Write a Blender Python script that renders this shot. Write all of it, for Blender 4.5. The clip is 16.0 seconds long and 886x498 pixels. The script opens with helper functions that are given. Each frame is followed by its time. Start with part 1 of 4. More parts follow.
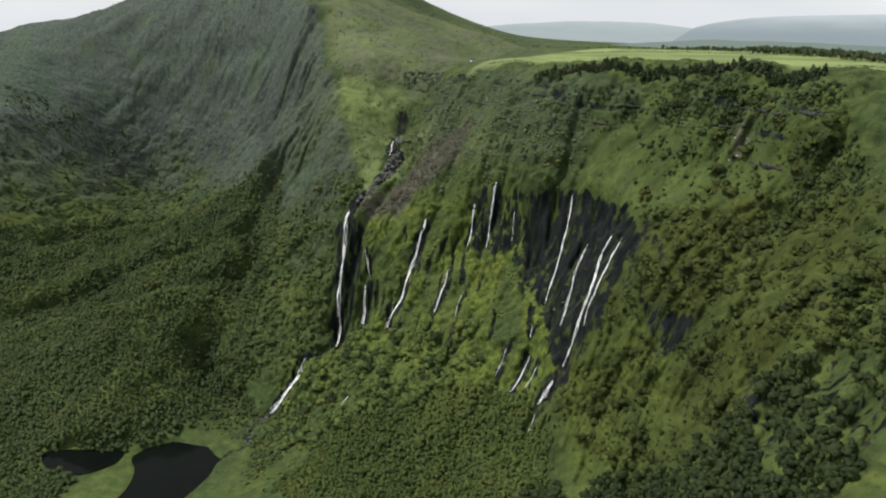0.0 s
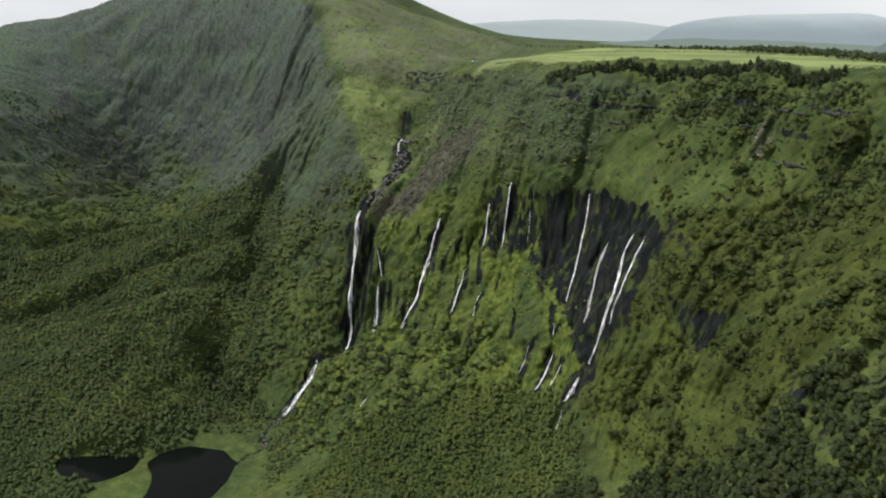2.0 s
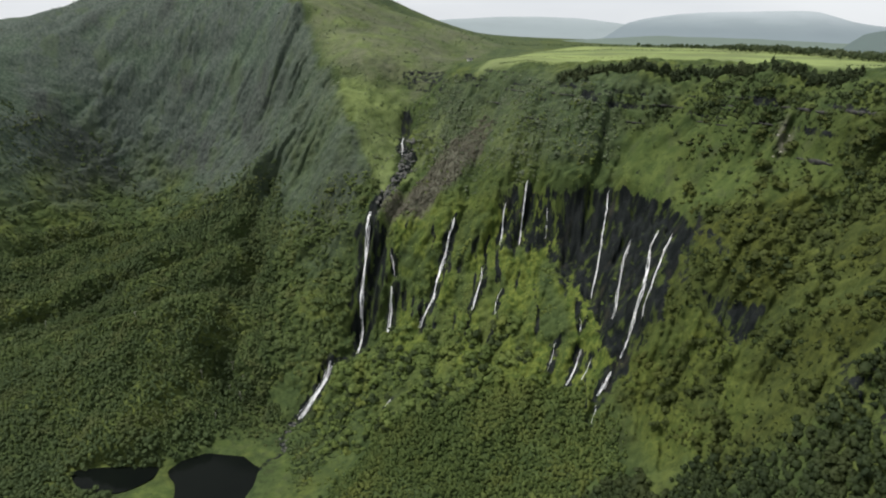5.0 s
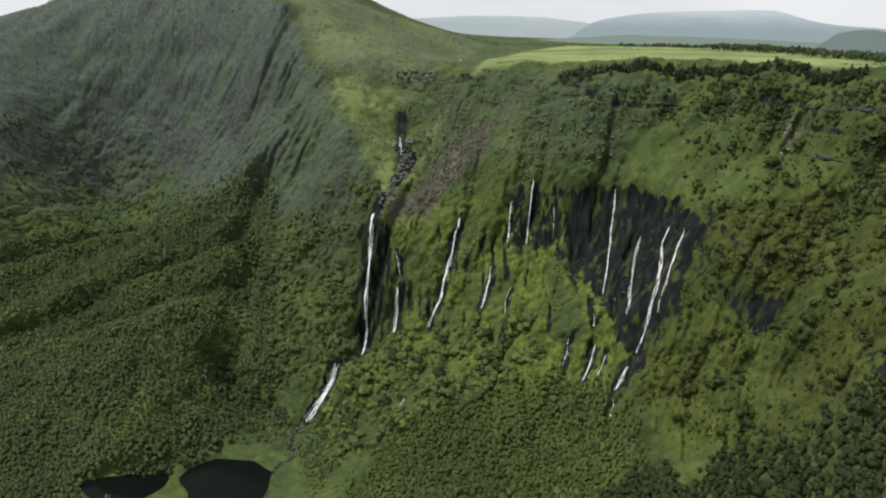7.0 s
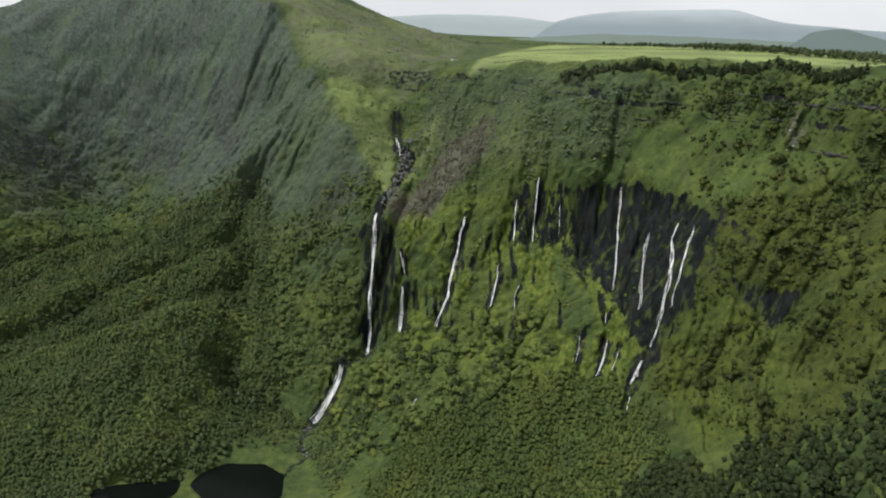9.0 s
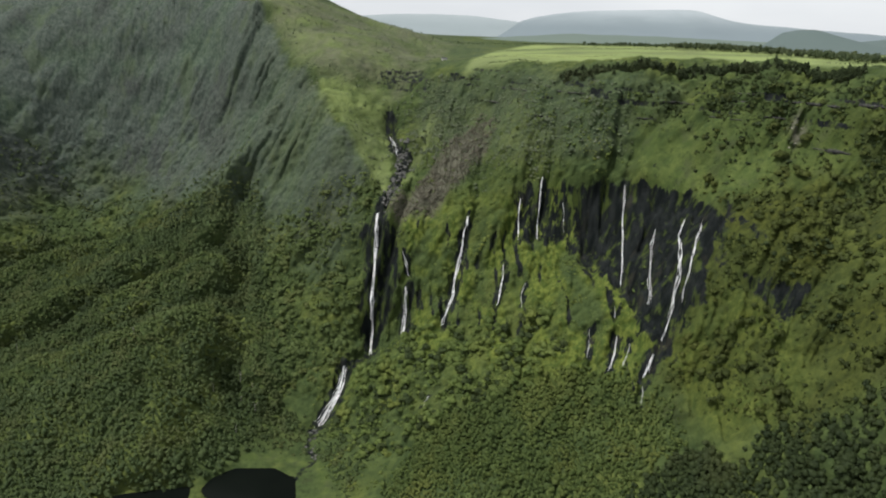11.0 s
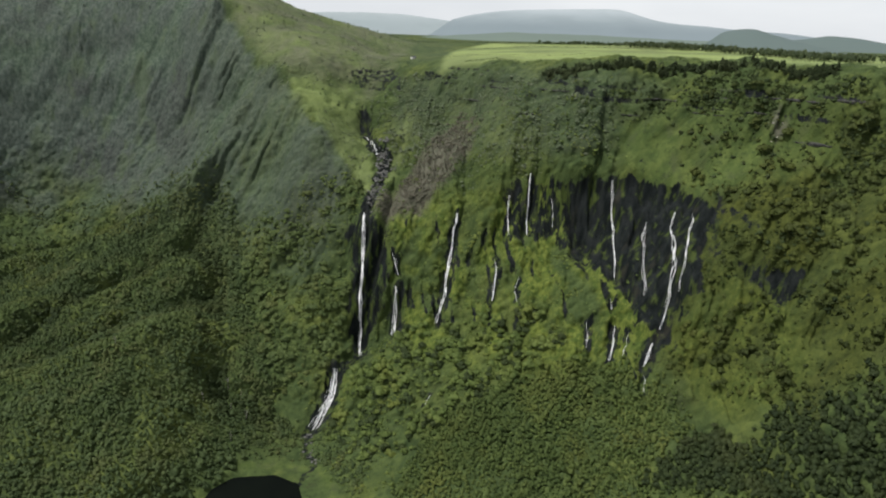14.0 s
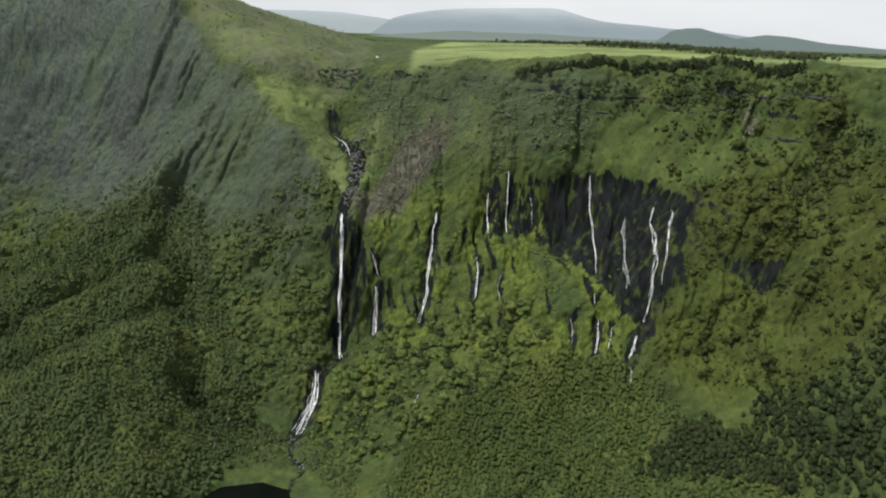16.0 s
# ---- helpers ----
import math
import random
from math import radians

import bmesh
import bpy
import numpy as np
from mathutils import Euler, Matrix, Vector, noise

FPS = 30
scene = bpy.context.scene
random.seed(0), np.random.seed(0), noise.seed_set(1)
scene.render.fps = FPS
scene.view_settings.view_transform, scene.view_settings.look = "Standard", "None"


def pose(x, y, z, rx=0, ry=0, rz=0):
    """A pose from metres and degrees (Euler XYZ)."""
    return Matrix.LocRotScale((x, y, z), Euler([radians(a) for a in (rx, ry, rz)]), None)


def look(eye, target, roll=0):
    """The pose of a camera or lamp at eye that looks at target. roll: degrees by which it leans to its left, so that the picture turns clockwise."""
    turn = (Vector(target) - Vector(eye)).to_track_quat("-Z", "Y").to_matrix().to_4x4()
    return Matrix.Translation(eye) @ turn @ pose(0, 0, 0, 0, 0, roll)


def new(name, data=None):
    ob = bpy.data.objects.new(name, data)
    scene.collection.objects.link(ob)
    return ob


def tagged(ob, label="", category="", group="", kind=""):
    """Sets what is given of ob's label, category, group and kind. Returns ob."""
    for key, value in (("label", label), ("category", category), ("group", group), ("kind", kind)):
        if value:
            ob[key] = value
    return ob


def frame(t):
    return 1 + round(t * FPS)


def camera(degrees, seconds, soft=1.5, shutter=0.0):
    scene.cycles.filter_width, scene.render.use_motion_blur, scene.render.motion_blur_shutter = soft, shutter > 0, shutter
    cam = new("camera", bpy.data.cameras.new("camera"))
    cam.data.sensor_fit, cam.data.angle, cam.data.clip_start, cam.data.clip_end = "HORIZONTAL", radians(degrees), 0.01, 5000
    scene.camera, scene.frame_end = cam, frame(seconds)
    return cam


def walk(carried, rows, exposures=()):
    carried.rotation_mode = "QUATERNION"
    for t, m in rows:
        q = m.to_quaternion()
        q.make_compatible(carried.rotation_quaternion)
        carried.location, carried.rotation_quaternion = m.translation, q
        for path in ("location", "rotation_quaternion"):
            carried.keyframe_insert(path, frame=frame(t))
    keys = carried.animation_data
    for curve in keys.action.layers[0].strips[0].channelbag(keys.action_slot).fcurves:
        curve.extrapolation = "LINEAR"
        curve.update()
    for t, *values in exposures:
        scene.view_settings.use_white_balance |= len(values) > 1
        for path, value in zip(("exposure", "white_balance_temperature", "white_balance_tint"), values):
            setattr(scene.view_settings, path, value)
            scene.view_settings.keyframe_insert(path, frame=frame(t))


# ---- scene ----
cam = camera(62.19, 16.0, soft=2.1)
PATH = [
    (0, pose(122.44, 65.95, 298.84, 73.997, -1.979, 12.948)),
    (0.5, pose(115.43, 64.06, 298.92, 73.991, -2.003, 12.480)),
    (1, pose(108.29, 62.23, 299.07, 73.975, -1.997, 11.944)),
    (1.5, pose(101.09, 60.27, 299.38, 73.949, -1.981, 11.373)),
    (2, pose(93.65, 58.22, 299.76, 73.914, -1.950, 10.776)),
    (2.5, pose(85.91, 56.38, 300.12, 73.882, -1.937, 10.190)),
    (3, pose(78.25, 54.48, 300.43, 73.854, -1.923, 9.582)),
    (3.5, pose(70.74, 52.67, 300.64, 73.832, -1.909, 8.920)),
    (4, pose(63.10, 51.11, 300.86, 73.818, -1.892, 8.217)),
    (6.5, pose(24.30, 43.94, 301.10, 73.804, -1.824, 4.641)),
    (7, pose(16.19, 42.87, 301.03, 73.814, -1.793, 3.828)),
    (7.5, pose(8.16, 41.71, 300.99, 73.815, -1.789, 3.052)),
    (8, pose(-0.00, 40.69, 301.06, 73.821, -1.793, 2.279)),
    (8.5, pose(-8.40, 39.74, 301.15, 73.804, -1.774, 1.484)),
    (9, pose(-16.62, 38.99, 301.24, 73.795, -1.786, 0.699)),
    (11.5, pose(-58.25, 37.66, 300.43, 73.867, -1.878, -3.475)),
    (12, pose(-66.40, 38.03, 300.20, 73.879, -1.895, -4.443)),
    (12.5, pose(-74.60, 38.33, 300.03, 73.894, -1.898, -5.509)),
    (13, pose(-82.77, 38.90, 299.84, 73.909, -1.914, -6.597)),
    (13.5, pose(-91.12, 39.52, 299.63, 73.921, -1.918, -7.657)),
    (14, pose(-99.20, 40.30, 299.40, 73.932, -1.929, -8.648)),
    (14.5, pose(-107.10, 41.38, 299.16, 73.943, -1.950, -9.747)),
    (15, pose(-114.79, 42.85, 298.98, 73.957, -1.961, -11.128)),
    (15.5, pose(-122.49, 44.45, 298.89, 73.969, -1.972, -12.441)),
    (16, pose(-130.34, 46.22, 298.86, 73.975, -1.981, -13.640)),
]
walk(cam, PATH)

# ---- sky and sun ----
SUN_FROM = Vector((-0.44, -0.16, 0.88)).normalized()


def overcast_sky():
    w = bpy.data.worlds.new("overcast_sky")
    scene.world = w
    w.use_nodes = True
    nt = w.node_tree
    nt.nodes.clear()
    out = nt.nodes.new("ShaderNodeOutputWorld")
    bg = nt.nodes.new("ShaderNodeBackground")
    sky = nt.nodes.new("ShaderNodeTexSky")
    sky.sky_type, sky.sun_disc = "NISHITA", False
    sky.sun_elevation = math.asin(SUN_FROM.z)
    sky.sun_rotation = math.atan2(SUN_FROM.x, SUN_FROM.y)
    gain = nt.nodes.new("ShaderNodeVectorMath")
    gain.operation = "SCALE"
    gain.inputs["Scale"].default_value = 0.09
    nt.links.new(sky.outputs[0], gain.inputs[0])
    coord = nt.nodes.new("ShaderNodeTexCoord")
    stretch = nt.nodes.new("ShaderNodeMapping")
    stretch.inputs["Scale"].default_value = (1, 1, 4)
    cloud = nt.nodes.new("ShaderNodeTexNoise")
    cloud.inputs["Scale"].default_value = 2.2
    cloud.inputs["Detail"].default_value = 6
    nt.links.new(coord.outputs["Generated"], stretch.inputs[0])
    nt.links.new(stretch.outputs[0], cloud.inputs[0])
    ramp = nt.nodes.new("ShaderNodeValToRGB")
    ramp.color_ramp.elements[0].position, ramp.color_ramp.elements[0].color = 0.3, (0.66, 0.69, 0.73, 1)
    ramp.color_ramp.elements[1].position, ramp.color_ramp.elements[1].color = 0.7, (0.84, 0.86, 0.88, 1)
    nt.links.new(cloud.outputs[0], ramp.inputs[0])
    # a slightly heavier cloud overhead than towards the horizon
    height = nt.nodes.new("ShaderNodeSeparateXYZ")
    nt.links.new(coord.outputs["Generated"], height.inputs[0])
    deep = nt.nodes.new("ShaderNodeMapRange")
    deep.interpolation_type = "SMOOTHSTEP"
    deep.inputs[1].default_value, deep.inputs[2].default_value = 0.06, 0.5
    deep.inputs[3].default_value, deep.inputs[4].default_value = 1.12, 0.84
    nt.links.new(height.outputs[2], deep.inputs[0])
    shade = nt.nodes.new("ShaderNodeVectorMath")
    shade.operation = "SCALE"
    nt.links.new(ramp.outputs[0], shade.inputs[0])
    nt.links.new(deep.outputs[0], shade.inputs["Scale"])
    mix = nt.nodes.new("ShaderNodeMix")
    mix.data_type = "RGBA"
    mix.inputs[0].default_value = 0.92
    nt.links.new(gain.outputs[0], mix.inputs[6])
    nt.links.new(shade.outputs[0], mix.inputs[7])
    nt.links.new(mix.outputs[2], bg.inputs[0])
    bg.inputs[1].default_value = 1.0
    nt.links.new(bg.outputs[0], out.inputs[0])


overcast_sky()
sun = bpy.data.lights.new("sun", "SUN")
sun.energy, sun.angle, sun.color = 4.0, radians(7), (1.0, 0.97, 0.92)
new("sun", sun).matrix_world = look(SUN_FROM * 900, (0, 0, 0))

# ---- materials ----
class Nodes:
    """Short hand for one node material."""

    def __init__(self, name):
        self.material = bpy.data.materials.new(name)
        self.material.use_nodes = True
        self.tree = self.material.node_tree
        self.tree.nodes.clear()
        self.out = self.add("ShaderNodeOutputMaterial")
        self.bsdf = self.add("ShaderNodeBsdfPrincipled")
        self.link(self.bsdf.outputs[0], self.out.inputs[0])
        self.where = self.add("ShaderNodeNewGeometry").outputs["Position"]

    def add(self, kind):
        return self.tree.nodes.new(kind)

    def link(self, a, b):
        self.tree.links.new(a, b)

    def put(self, socket, value):
        if isinstance(value, bpy.types.NodeSocket):
            self.link(value, socket)
        elif isinstance(value, tuple) and len(value) == 3 and socket.type == "RGBA":
            socket.default_value = (*value, 1)
        else:
            socket.default_value = value

    def noise(self, size, detail=4, rough=0.55, scale=(1, 1, 1), shift=0.0):
        m = self.add("ShaderNodeMapping")
        m.inputs["Scale"].default_value = tuple(v / size for v in scale)
        m.inputs["Location"].default_value = (shift, shift * 1.7, shift * 0.6)
        self.link(self.where, m.inputs[0])
        n = self.add("ShaderNodeTexNoise")
        n.inputs["Scale"].default_value = 1.0
        n.inputs["Detail"].default_value, n.inputs["Roughness"].default_value = detail, rough
        self.link(m.outputs[0], n.inputs[0])
        return n.outputs[0]

    def attribute(self, name):
        a = self.add("ShaderNodeAttribute")
        a.attribute_name = name
        return a.outputs["Fac"]

    def steps(self, value, low, high):
        n = self.add("ShaderNodeMapRange")
        n.interpolation_type = "SMOOTHSTEP"
        self.put(n.inputs[0], value)
        n.inputs[1].default_value, n.inputs[2].default_value = low, high
        return n.outputs[0]

    def maths(self, kind, a, b=0.0):
        n = self.add("ShaderNodeMath")
        n.operation = kind
        self.put(n.inputs[0], a)
        self.put(n.inputs[1], b)
        return n.outputs[0]

    def mix(self, fac, a, b):
        n = self.add("ShaderNodeMix")
        n.data_type = "RGBA"
        self.put(n.inputs[0], fac)
        self.put(n.inputs[6], a)
        self.put(n.inputs[7], b)
        return n.outputs[2]

    def bump(self, height, strength, distance):
        n = self.add("ShaderNodeBump")
        n.inputs["Strength"].default_value, n.inputs["Distance"].default_value = strength, distance
        self.link(height, n.inputs["Height"])
        self.link(n.outputs[0], self.bsdf.inputs["Normal"])

    def done(self, colour, rough=0.8, metal=0.0, specular=0.3):
        self.put(self.bsdf.inputs["Base Color"], colour)
        self.put(self.bsdf.inputs["Roughness"], rough)
        self.bsdf.inputs["Metallic"].default_value = metal
        self.bsdf.inputs["Specular IOR Level"].default_value = specular
        return self.material


def ground_material():
    n = Nodes("turf_rock_and_scrub")
    patch, tuft, fine = n.noise(55, 3), n.noise(7, 4, 0.6, (1, 1, 0.8), 3.0), n.noise(1.6, 3, 0.6, (1, 1, 1), 9.0)
    tone = n.attribute("tone")
    leafy = n.maths("ADD", n.maths("MULTIPLY", tone, 0.5), n.maths("MULTIPLY", n.steps(tuft, 0.3, 0.7), 0.5))
    scrub = n.mix(leafy, (0.028, 0.045, 0.017), (0.072, 0.099, 0.033))
    gold = n.mix(leafy, (0.050, 0.070, 0.020), (0.110, 0.130, 0.034))
    scrub = n.mix(n.maths("MULTIPLY", n.steps(patch, 0.44, 0.66), 0.85), scrub, gold)
    scrub = n.mix(n.maths("MULTIPLY", n.steps(n.noise(17, 4, 0.6, (1, 1, 1), 15.0), 0.56, 0.7), 0.6), scrub, (0.040, 0.050, 0.022))
    scrub = n.mix(n.maths("MULTIPLY", n.steps(n.noise(2.6, 3, 0.6, (1, 1, 0.8), 21.0), 0.54, 0.68), 0.6), scrub, (0.024, 0.036, 0.014))
    grain = n.noise(3.2, 4, 0.65, (1, 1, 0.7), 17.0)
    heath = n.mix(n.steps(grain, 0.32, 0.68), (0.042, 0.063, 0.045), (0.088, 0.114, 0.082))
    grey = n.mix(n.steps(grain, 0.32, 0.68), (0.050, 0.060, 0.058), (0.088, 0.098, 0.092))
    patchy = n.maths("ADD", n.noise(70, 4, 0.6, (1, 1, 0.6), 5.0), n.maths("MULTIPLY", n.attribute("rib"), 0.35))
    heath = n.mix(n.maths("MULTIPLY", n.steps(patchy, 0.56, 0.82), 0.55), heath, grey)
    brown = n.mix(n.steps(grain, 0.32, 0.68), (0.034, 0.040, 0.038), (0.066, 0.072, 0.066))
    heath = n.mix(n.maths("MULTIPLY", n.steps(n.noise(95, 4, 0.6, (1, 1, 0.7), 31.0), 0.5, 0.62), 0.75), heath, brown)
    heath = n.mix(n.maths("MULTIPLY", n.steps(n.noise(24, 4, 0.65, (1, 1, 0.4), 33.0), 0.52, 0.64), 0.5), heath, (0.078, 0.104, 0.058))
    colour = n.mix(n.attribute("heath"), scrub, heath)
    lush = n.mix(n.steps(n.noise(3.5, 4, 0.65, (1, 1, 0.5), 19.0), 0.34, 0.68), (0.043, 0.068, 0.015), (0.126, 0.152, 0.033))
    olive = n.mix(n.steps(n.noise(4.0, 4, 0.65, (1, 1, 0.6), 27.0), 0.34, 0.68), (0.026, 0.033, 0.009), (0.070, 0.080, 0.018))
    colour = n.mix(n.attribute("olive"), colour, olive)
    colour = n.mix(n.attribute("moss"), colour, lush)
    turf = n.mix(n.steps(tuft, 0.3, 0.7), (0.046, 0.070, 0.021), (0.086, 0.114, 0.033))
    turf = n.mix(n.maths("MULTIPLY", n.steps(n.noise(3.4, 3, 0.6, (1, 1, 0.9), 23.0), 0.56, 0.66), 0.75), turf, (0.030, 0.046, 0.018))
    turf = n.mix(n.maths("MULTIPLY", n.steps(n.noise(14, 4, 0.6, (1, 1, 0.6), 25.0), 0.5, 0.66), 0.75), turf, (0.056, 0.068, 0.032))
    colour = n.mix(n.attribute("turf"), colour, turf)
    strip = n.noise(60, 3, 0.5, (0.3, 1.6, 1), 2.0)
    field = n.mix(n.steps(strip, 0.38, 0.62), (0.140, 0.178, 0.070), (0.215, 0.265, 0.096))
    field = n.mix(n.maths("MULTIPLY", n.steps(n.noise(90, 4, 0.6, (1, 0.6, 1), 8.0), 0.48, 0.62), 0.7), field, (0.125, 0.150, 0.066))
    colour = n.mix(n.attribute("field"), colour, field)
    slip = n.mix(n.steps(tuft, 0.3, 0.7), (0.076, 0.078, 0.056), (0.120, 0.119, 0.088))
    colour = n.mix(n.attribute("slip"), colour, slip)
    streak = n.noise(5, 5, 0.65, (1, 1, 0.12), 7.0)
    rock = n.mix(n.steps(streak, 0.38, 0.66), (0.004, 0.006, 0.006), (0.015, 0.018, 0.018))
    rock = n.mix(n.steps(n.noise(9, 4, 0.6, (1, 1, 0.3), 1.0), 0.56, 0.74), rock, (0.024, 0.024, 0.019))
    moss = n.maths("MULTIPLY", n.steps(n.noise(5, 4, 0.6, (1, 1, 0.22), 12.0), 0.52, 0.66), 0.8)
    rock = n.mix(moss, rock, (0.050, 0.070, 0.016))
    bare = n.steps(n.maths("ADD", n.attribute("rock"), n.maths("MULTIPLY", n.maths("SUBTRACT", n.noise(4.5, 4, 0.65, (1, 1, 0.3), 4.0), 0.5), 2.2)), 0.40, 0.58)
    colour = n.mix(bare, colour, rock)
    n.bump(n.maths("ADD", n.maths("MULTIPLY", tuft, 1.2), fine), 0.8, 0.7)
    return n.done(colour, n.mix(bare, (0.9, 0.9, 0.9), (0.75, 0.75, 0.75)), 0.0, 0.08)


def leaf_material(name, dark, light, warm):
    n = Nodes(name)
    rnd = n.add("ShaderNodeNewGeometry").outputs["Random Per Island"]
    colour = n.mix(n.maths("ADD", n.maths("MULTIPLY", rnd, 0.4), n.maths("MULTIPLY", n.steps(n.noise(5, 3, 0.6, (1, 1, 1), 2.0), 0.34, 0.66), 0.6)), dark, light)
    colour = n.mix(n.maths("MULTIPLY", n.steps(n.noise(26, 4, 0.6), 0.46, 0.7), 0.75), colour, warm)
    colour = n.mix(n.maths("MULTIPLY", n.steps(n.noise(70, 2, 0.5, (1, 1, 1), 6.0), 0.5, 0.7), 0.45), colour, dark)
    n.done(colour, 0.7, 0.0, 0.2)
    thin = n.add("ShaderNodeBsdfTranslucent")
    n.link(n.mix(0.35, colour, (0.14, 0.18, 0.04)), thin.inputs[0])
    blend = n.add("ShaderNodeMixShader")
    blend.inputs[0].default_value = 0.3
    n.link(n.bsdf.outputs[0], blend.inputs[1])
    n.link(thin.outputs[0], blend.inputs[2])
    n.link(blend.outputs[0], n.out.inputs[0])
    return n.material


def plain_material(name, low, high, size, rough=0.8, stretch=(1, 1, 1), depth=0.0, metal=0.0):
    n = Nodes(name)
    big, small = n.noise(size, 5, 0.6, stretch), n.noise(size / 6, 3, 0.6, stretch, 3.0)
    colour = n.mix(n.steps(n.maths("ADD", n.maths("MULTIPLY", big, 0.7), n.maths("MULTIPLY", small, 0.3)), 0.34, 0.66), low, high)
    if depth:
        n.bump(big, 0.8, depth)
    return n.done(colour, rough, metal)


def falling_water_material():
    n = Nodes("white_falling_water")
    strand = n.noise(0.9, 5, 0.7, (1, 1, 0.05))
    colour = n.mix(n.steps(strand, 0.35, 0.6), (0.74, 0.77, 0.79), (0.95, 0.96, 0.97))
    n.done(colour, 0.6, 0.0, 0.2)
    # spray takes in light from the open sky rather than from the rock behind it
    up = n.add("ShaderNodeCombineXYZ")
    up.inputs[0].default_value, up.inputs[1].default_value, up.inputs[2].default_value = -0.25, -0.35, 0.9
    n.link(up.outputs[0], n.bsdf.inputs["Normal"])
    clear = n.add("ShaderNodeBsdfTransparent")
    blend = n.add("ShaderNodeMixShader")
    torn = n.maths("ADD", n.noise(1.3, 5, 0.75, (1, 1, 0.07), 5.0), n.maths("MULTIPLY", n.attribute("edge"), 0.42))
    n.link(n.maths("MULTIPLY", n.steps(torn, 0.54, 0.80), 0.96), blend.inputs[0])
    n.link(n.bsdf.outputs[0], blend.inputs[1])
    n.link(clear.outputs[0], blend.inputs[2])
    n.link(blend.outputs[0], n.out.inputs[0])
    return n.material


def pond_material():
    n = Nodes("still_dark_pond_water")
    n.bump(n.noise(2.5, 3), 0.05, 0.05)
    return n.done(n.mix(n.noise(20, 3), (0.003, 0.004, 0.004), (0.006, 0.008, 0.006)), 0.08, 0.0, 0.03)


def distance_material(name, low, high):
    """Far hills: a plain backdrop; a faint glow paints in the haze of kilometres of damp air."""
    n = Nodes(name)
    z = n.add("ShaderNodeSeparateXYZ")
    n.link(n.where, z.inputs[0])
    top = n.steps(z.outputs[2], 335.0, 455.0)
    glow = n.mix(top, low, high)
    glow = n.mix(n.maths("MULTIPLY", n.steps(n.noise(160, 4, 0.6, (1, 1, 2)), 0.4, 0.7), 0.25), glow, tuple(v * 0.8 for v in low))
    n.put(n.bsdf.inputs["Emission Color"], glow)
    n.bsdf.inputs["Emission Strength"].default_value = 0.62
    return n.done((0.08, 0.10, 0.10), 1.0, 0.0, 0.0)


GROUND = ground_material()
LEAVES = leaf_material("broadleaf_foliage", (0.036, 0.058, 0.022), (0.086, 0.120, 0.044), (0.104, 0.120, 0.042))
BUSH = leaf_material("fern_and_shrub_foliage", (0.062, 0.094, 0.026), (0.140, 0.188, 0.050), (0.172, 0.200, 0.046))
DARK_LEAVES = leaf_material("dark_scrub_and_shade_foliage", (0.022, 0.036, 0.013), (0.054, 0.076, 0.025), (0.060, 0.076, 0.025))
NEEDLES = leaf_material("dark_conifer_foliage", (0.030, 0.046, 0.020), (0.070, 0.094, 0.040), (0.075, 0.090, 0.040))
HEATHER = leaf_material("heather_with_haze_tint", (0.046, 0.066, 0.048), (0.094, 0.120, 0.086), (0.092, 0.100, 0.080))
KNOLL_LEAVES = leaf_material("fresh_broadleaf_foliage", (0.042, 0.068, 0.019), (0.110, 0.148, 0.040), (0.128, 0.148, 0.038))
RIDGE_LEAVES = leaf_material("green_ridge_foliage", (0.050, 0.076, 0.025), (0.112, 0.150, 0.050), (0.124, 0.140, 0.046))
EAST_SCRUB = leaf_material("olive_fern_and_shrub_foliage", (0.028, 0.039, 0.011), (0.072, 0.092, 0.022), (0.088, 0.102, 0.022))
BROWN_SCRUB = leaf_material("dark_green_heather_bushes", (0.018, 0.030, 0.010), (0.042, 0.062, 0.020), (0.042, 0.058, 0.019))
SPUR_WOOD = leaf_material("very_dark_wood_foliage", (0.016, 0.027, 0.010), (0.042, 0.060, 0.020), (0.048, 0.060, 0.020))
RIM_SCRUB = leaf_material("olive_scrub_with_haze_tint", (0.084, 0.108, 0.064), (0.164, 0.198, 0.120), (0.158, 0.166, 0.118))
DEADWOOD = leaf_material("bare_grey_brown_shrubs", (0.100, 0.094, 0.072), (0.164, 0.152, 0.116), (0.128, 0.122, 0.088))
BARK = plain_material("grey_brown_bark", (0.06, 0.05, 0.04), (0.16, 0.13, 0.10), 0.6, 0.9, (1, 1, 0.2))
STREAM_STONE = plain_material("grey_stream_stone", (0.035, 0.036, 0.035), (0.150, 0.148, 0.140), 2.0, 0.75, (1, 1, 0.7), 0.3)
BASALT = plain_material("dark_basalt", (0.012, 0.013, 0.013), (0.060, 0.058, 0.054), 2.5, 0.7, (1, 1, 0.6), 0.4)
FALLS = falling_water_material()
POND = pond_material()
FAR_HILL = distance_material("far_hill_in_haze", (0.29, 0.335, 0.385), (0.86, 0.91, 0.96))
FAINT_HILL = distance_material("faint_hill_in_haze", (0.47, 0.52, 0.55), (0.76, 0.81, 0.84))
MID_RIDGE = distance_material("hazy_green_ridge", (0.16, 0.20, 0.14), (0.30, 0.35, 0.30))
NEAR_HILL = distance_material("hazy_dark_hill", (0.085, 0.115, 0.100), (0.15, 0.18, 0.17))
PALE_ROCK = plain_material("pale_weathered_rock", (0.22, 0.21, 0.18), (0.42, 0.40, 0.35), 0.9)
SNAG = plain_material("bleached_dead_wood", (0.20, 0.19, 0.17), (0.38, 0.36, 0.33), 0.5)
WHITEWASH = plain_material("whitewash", (0.62, 0.61, 0.58), (0.82, 0.81, 0.78), 1.5)
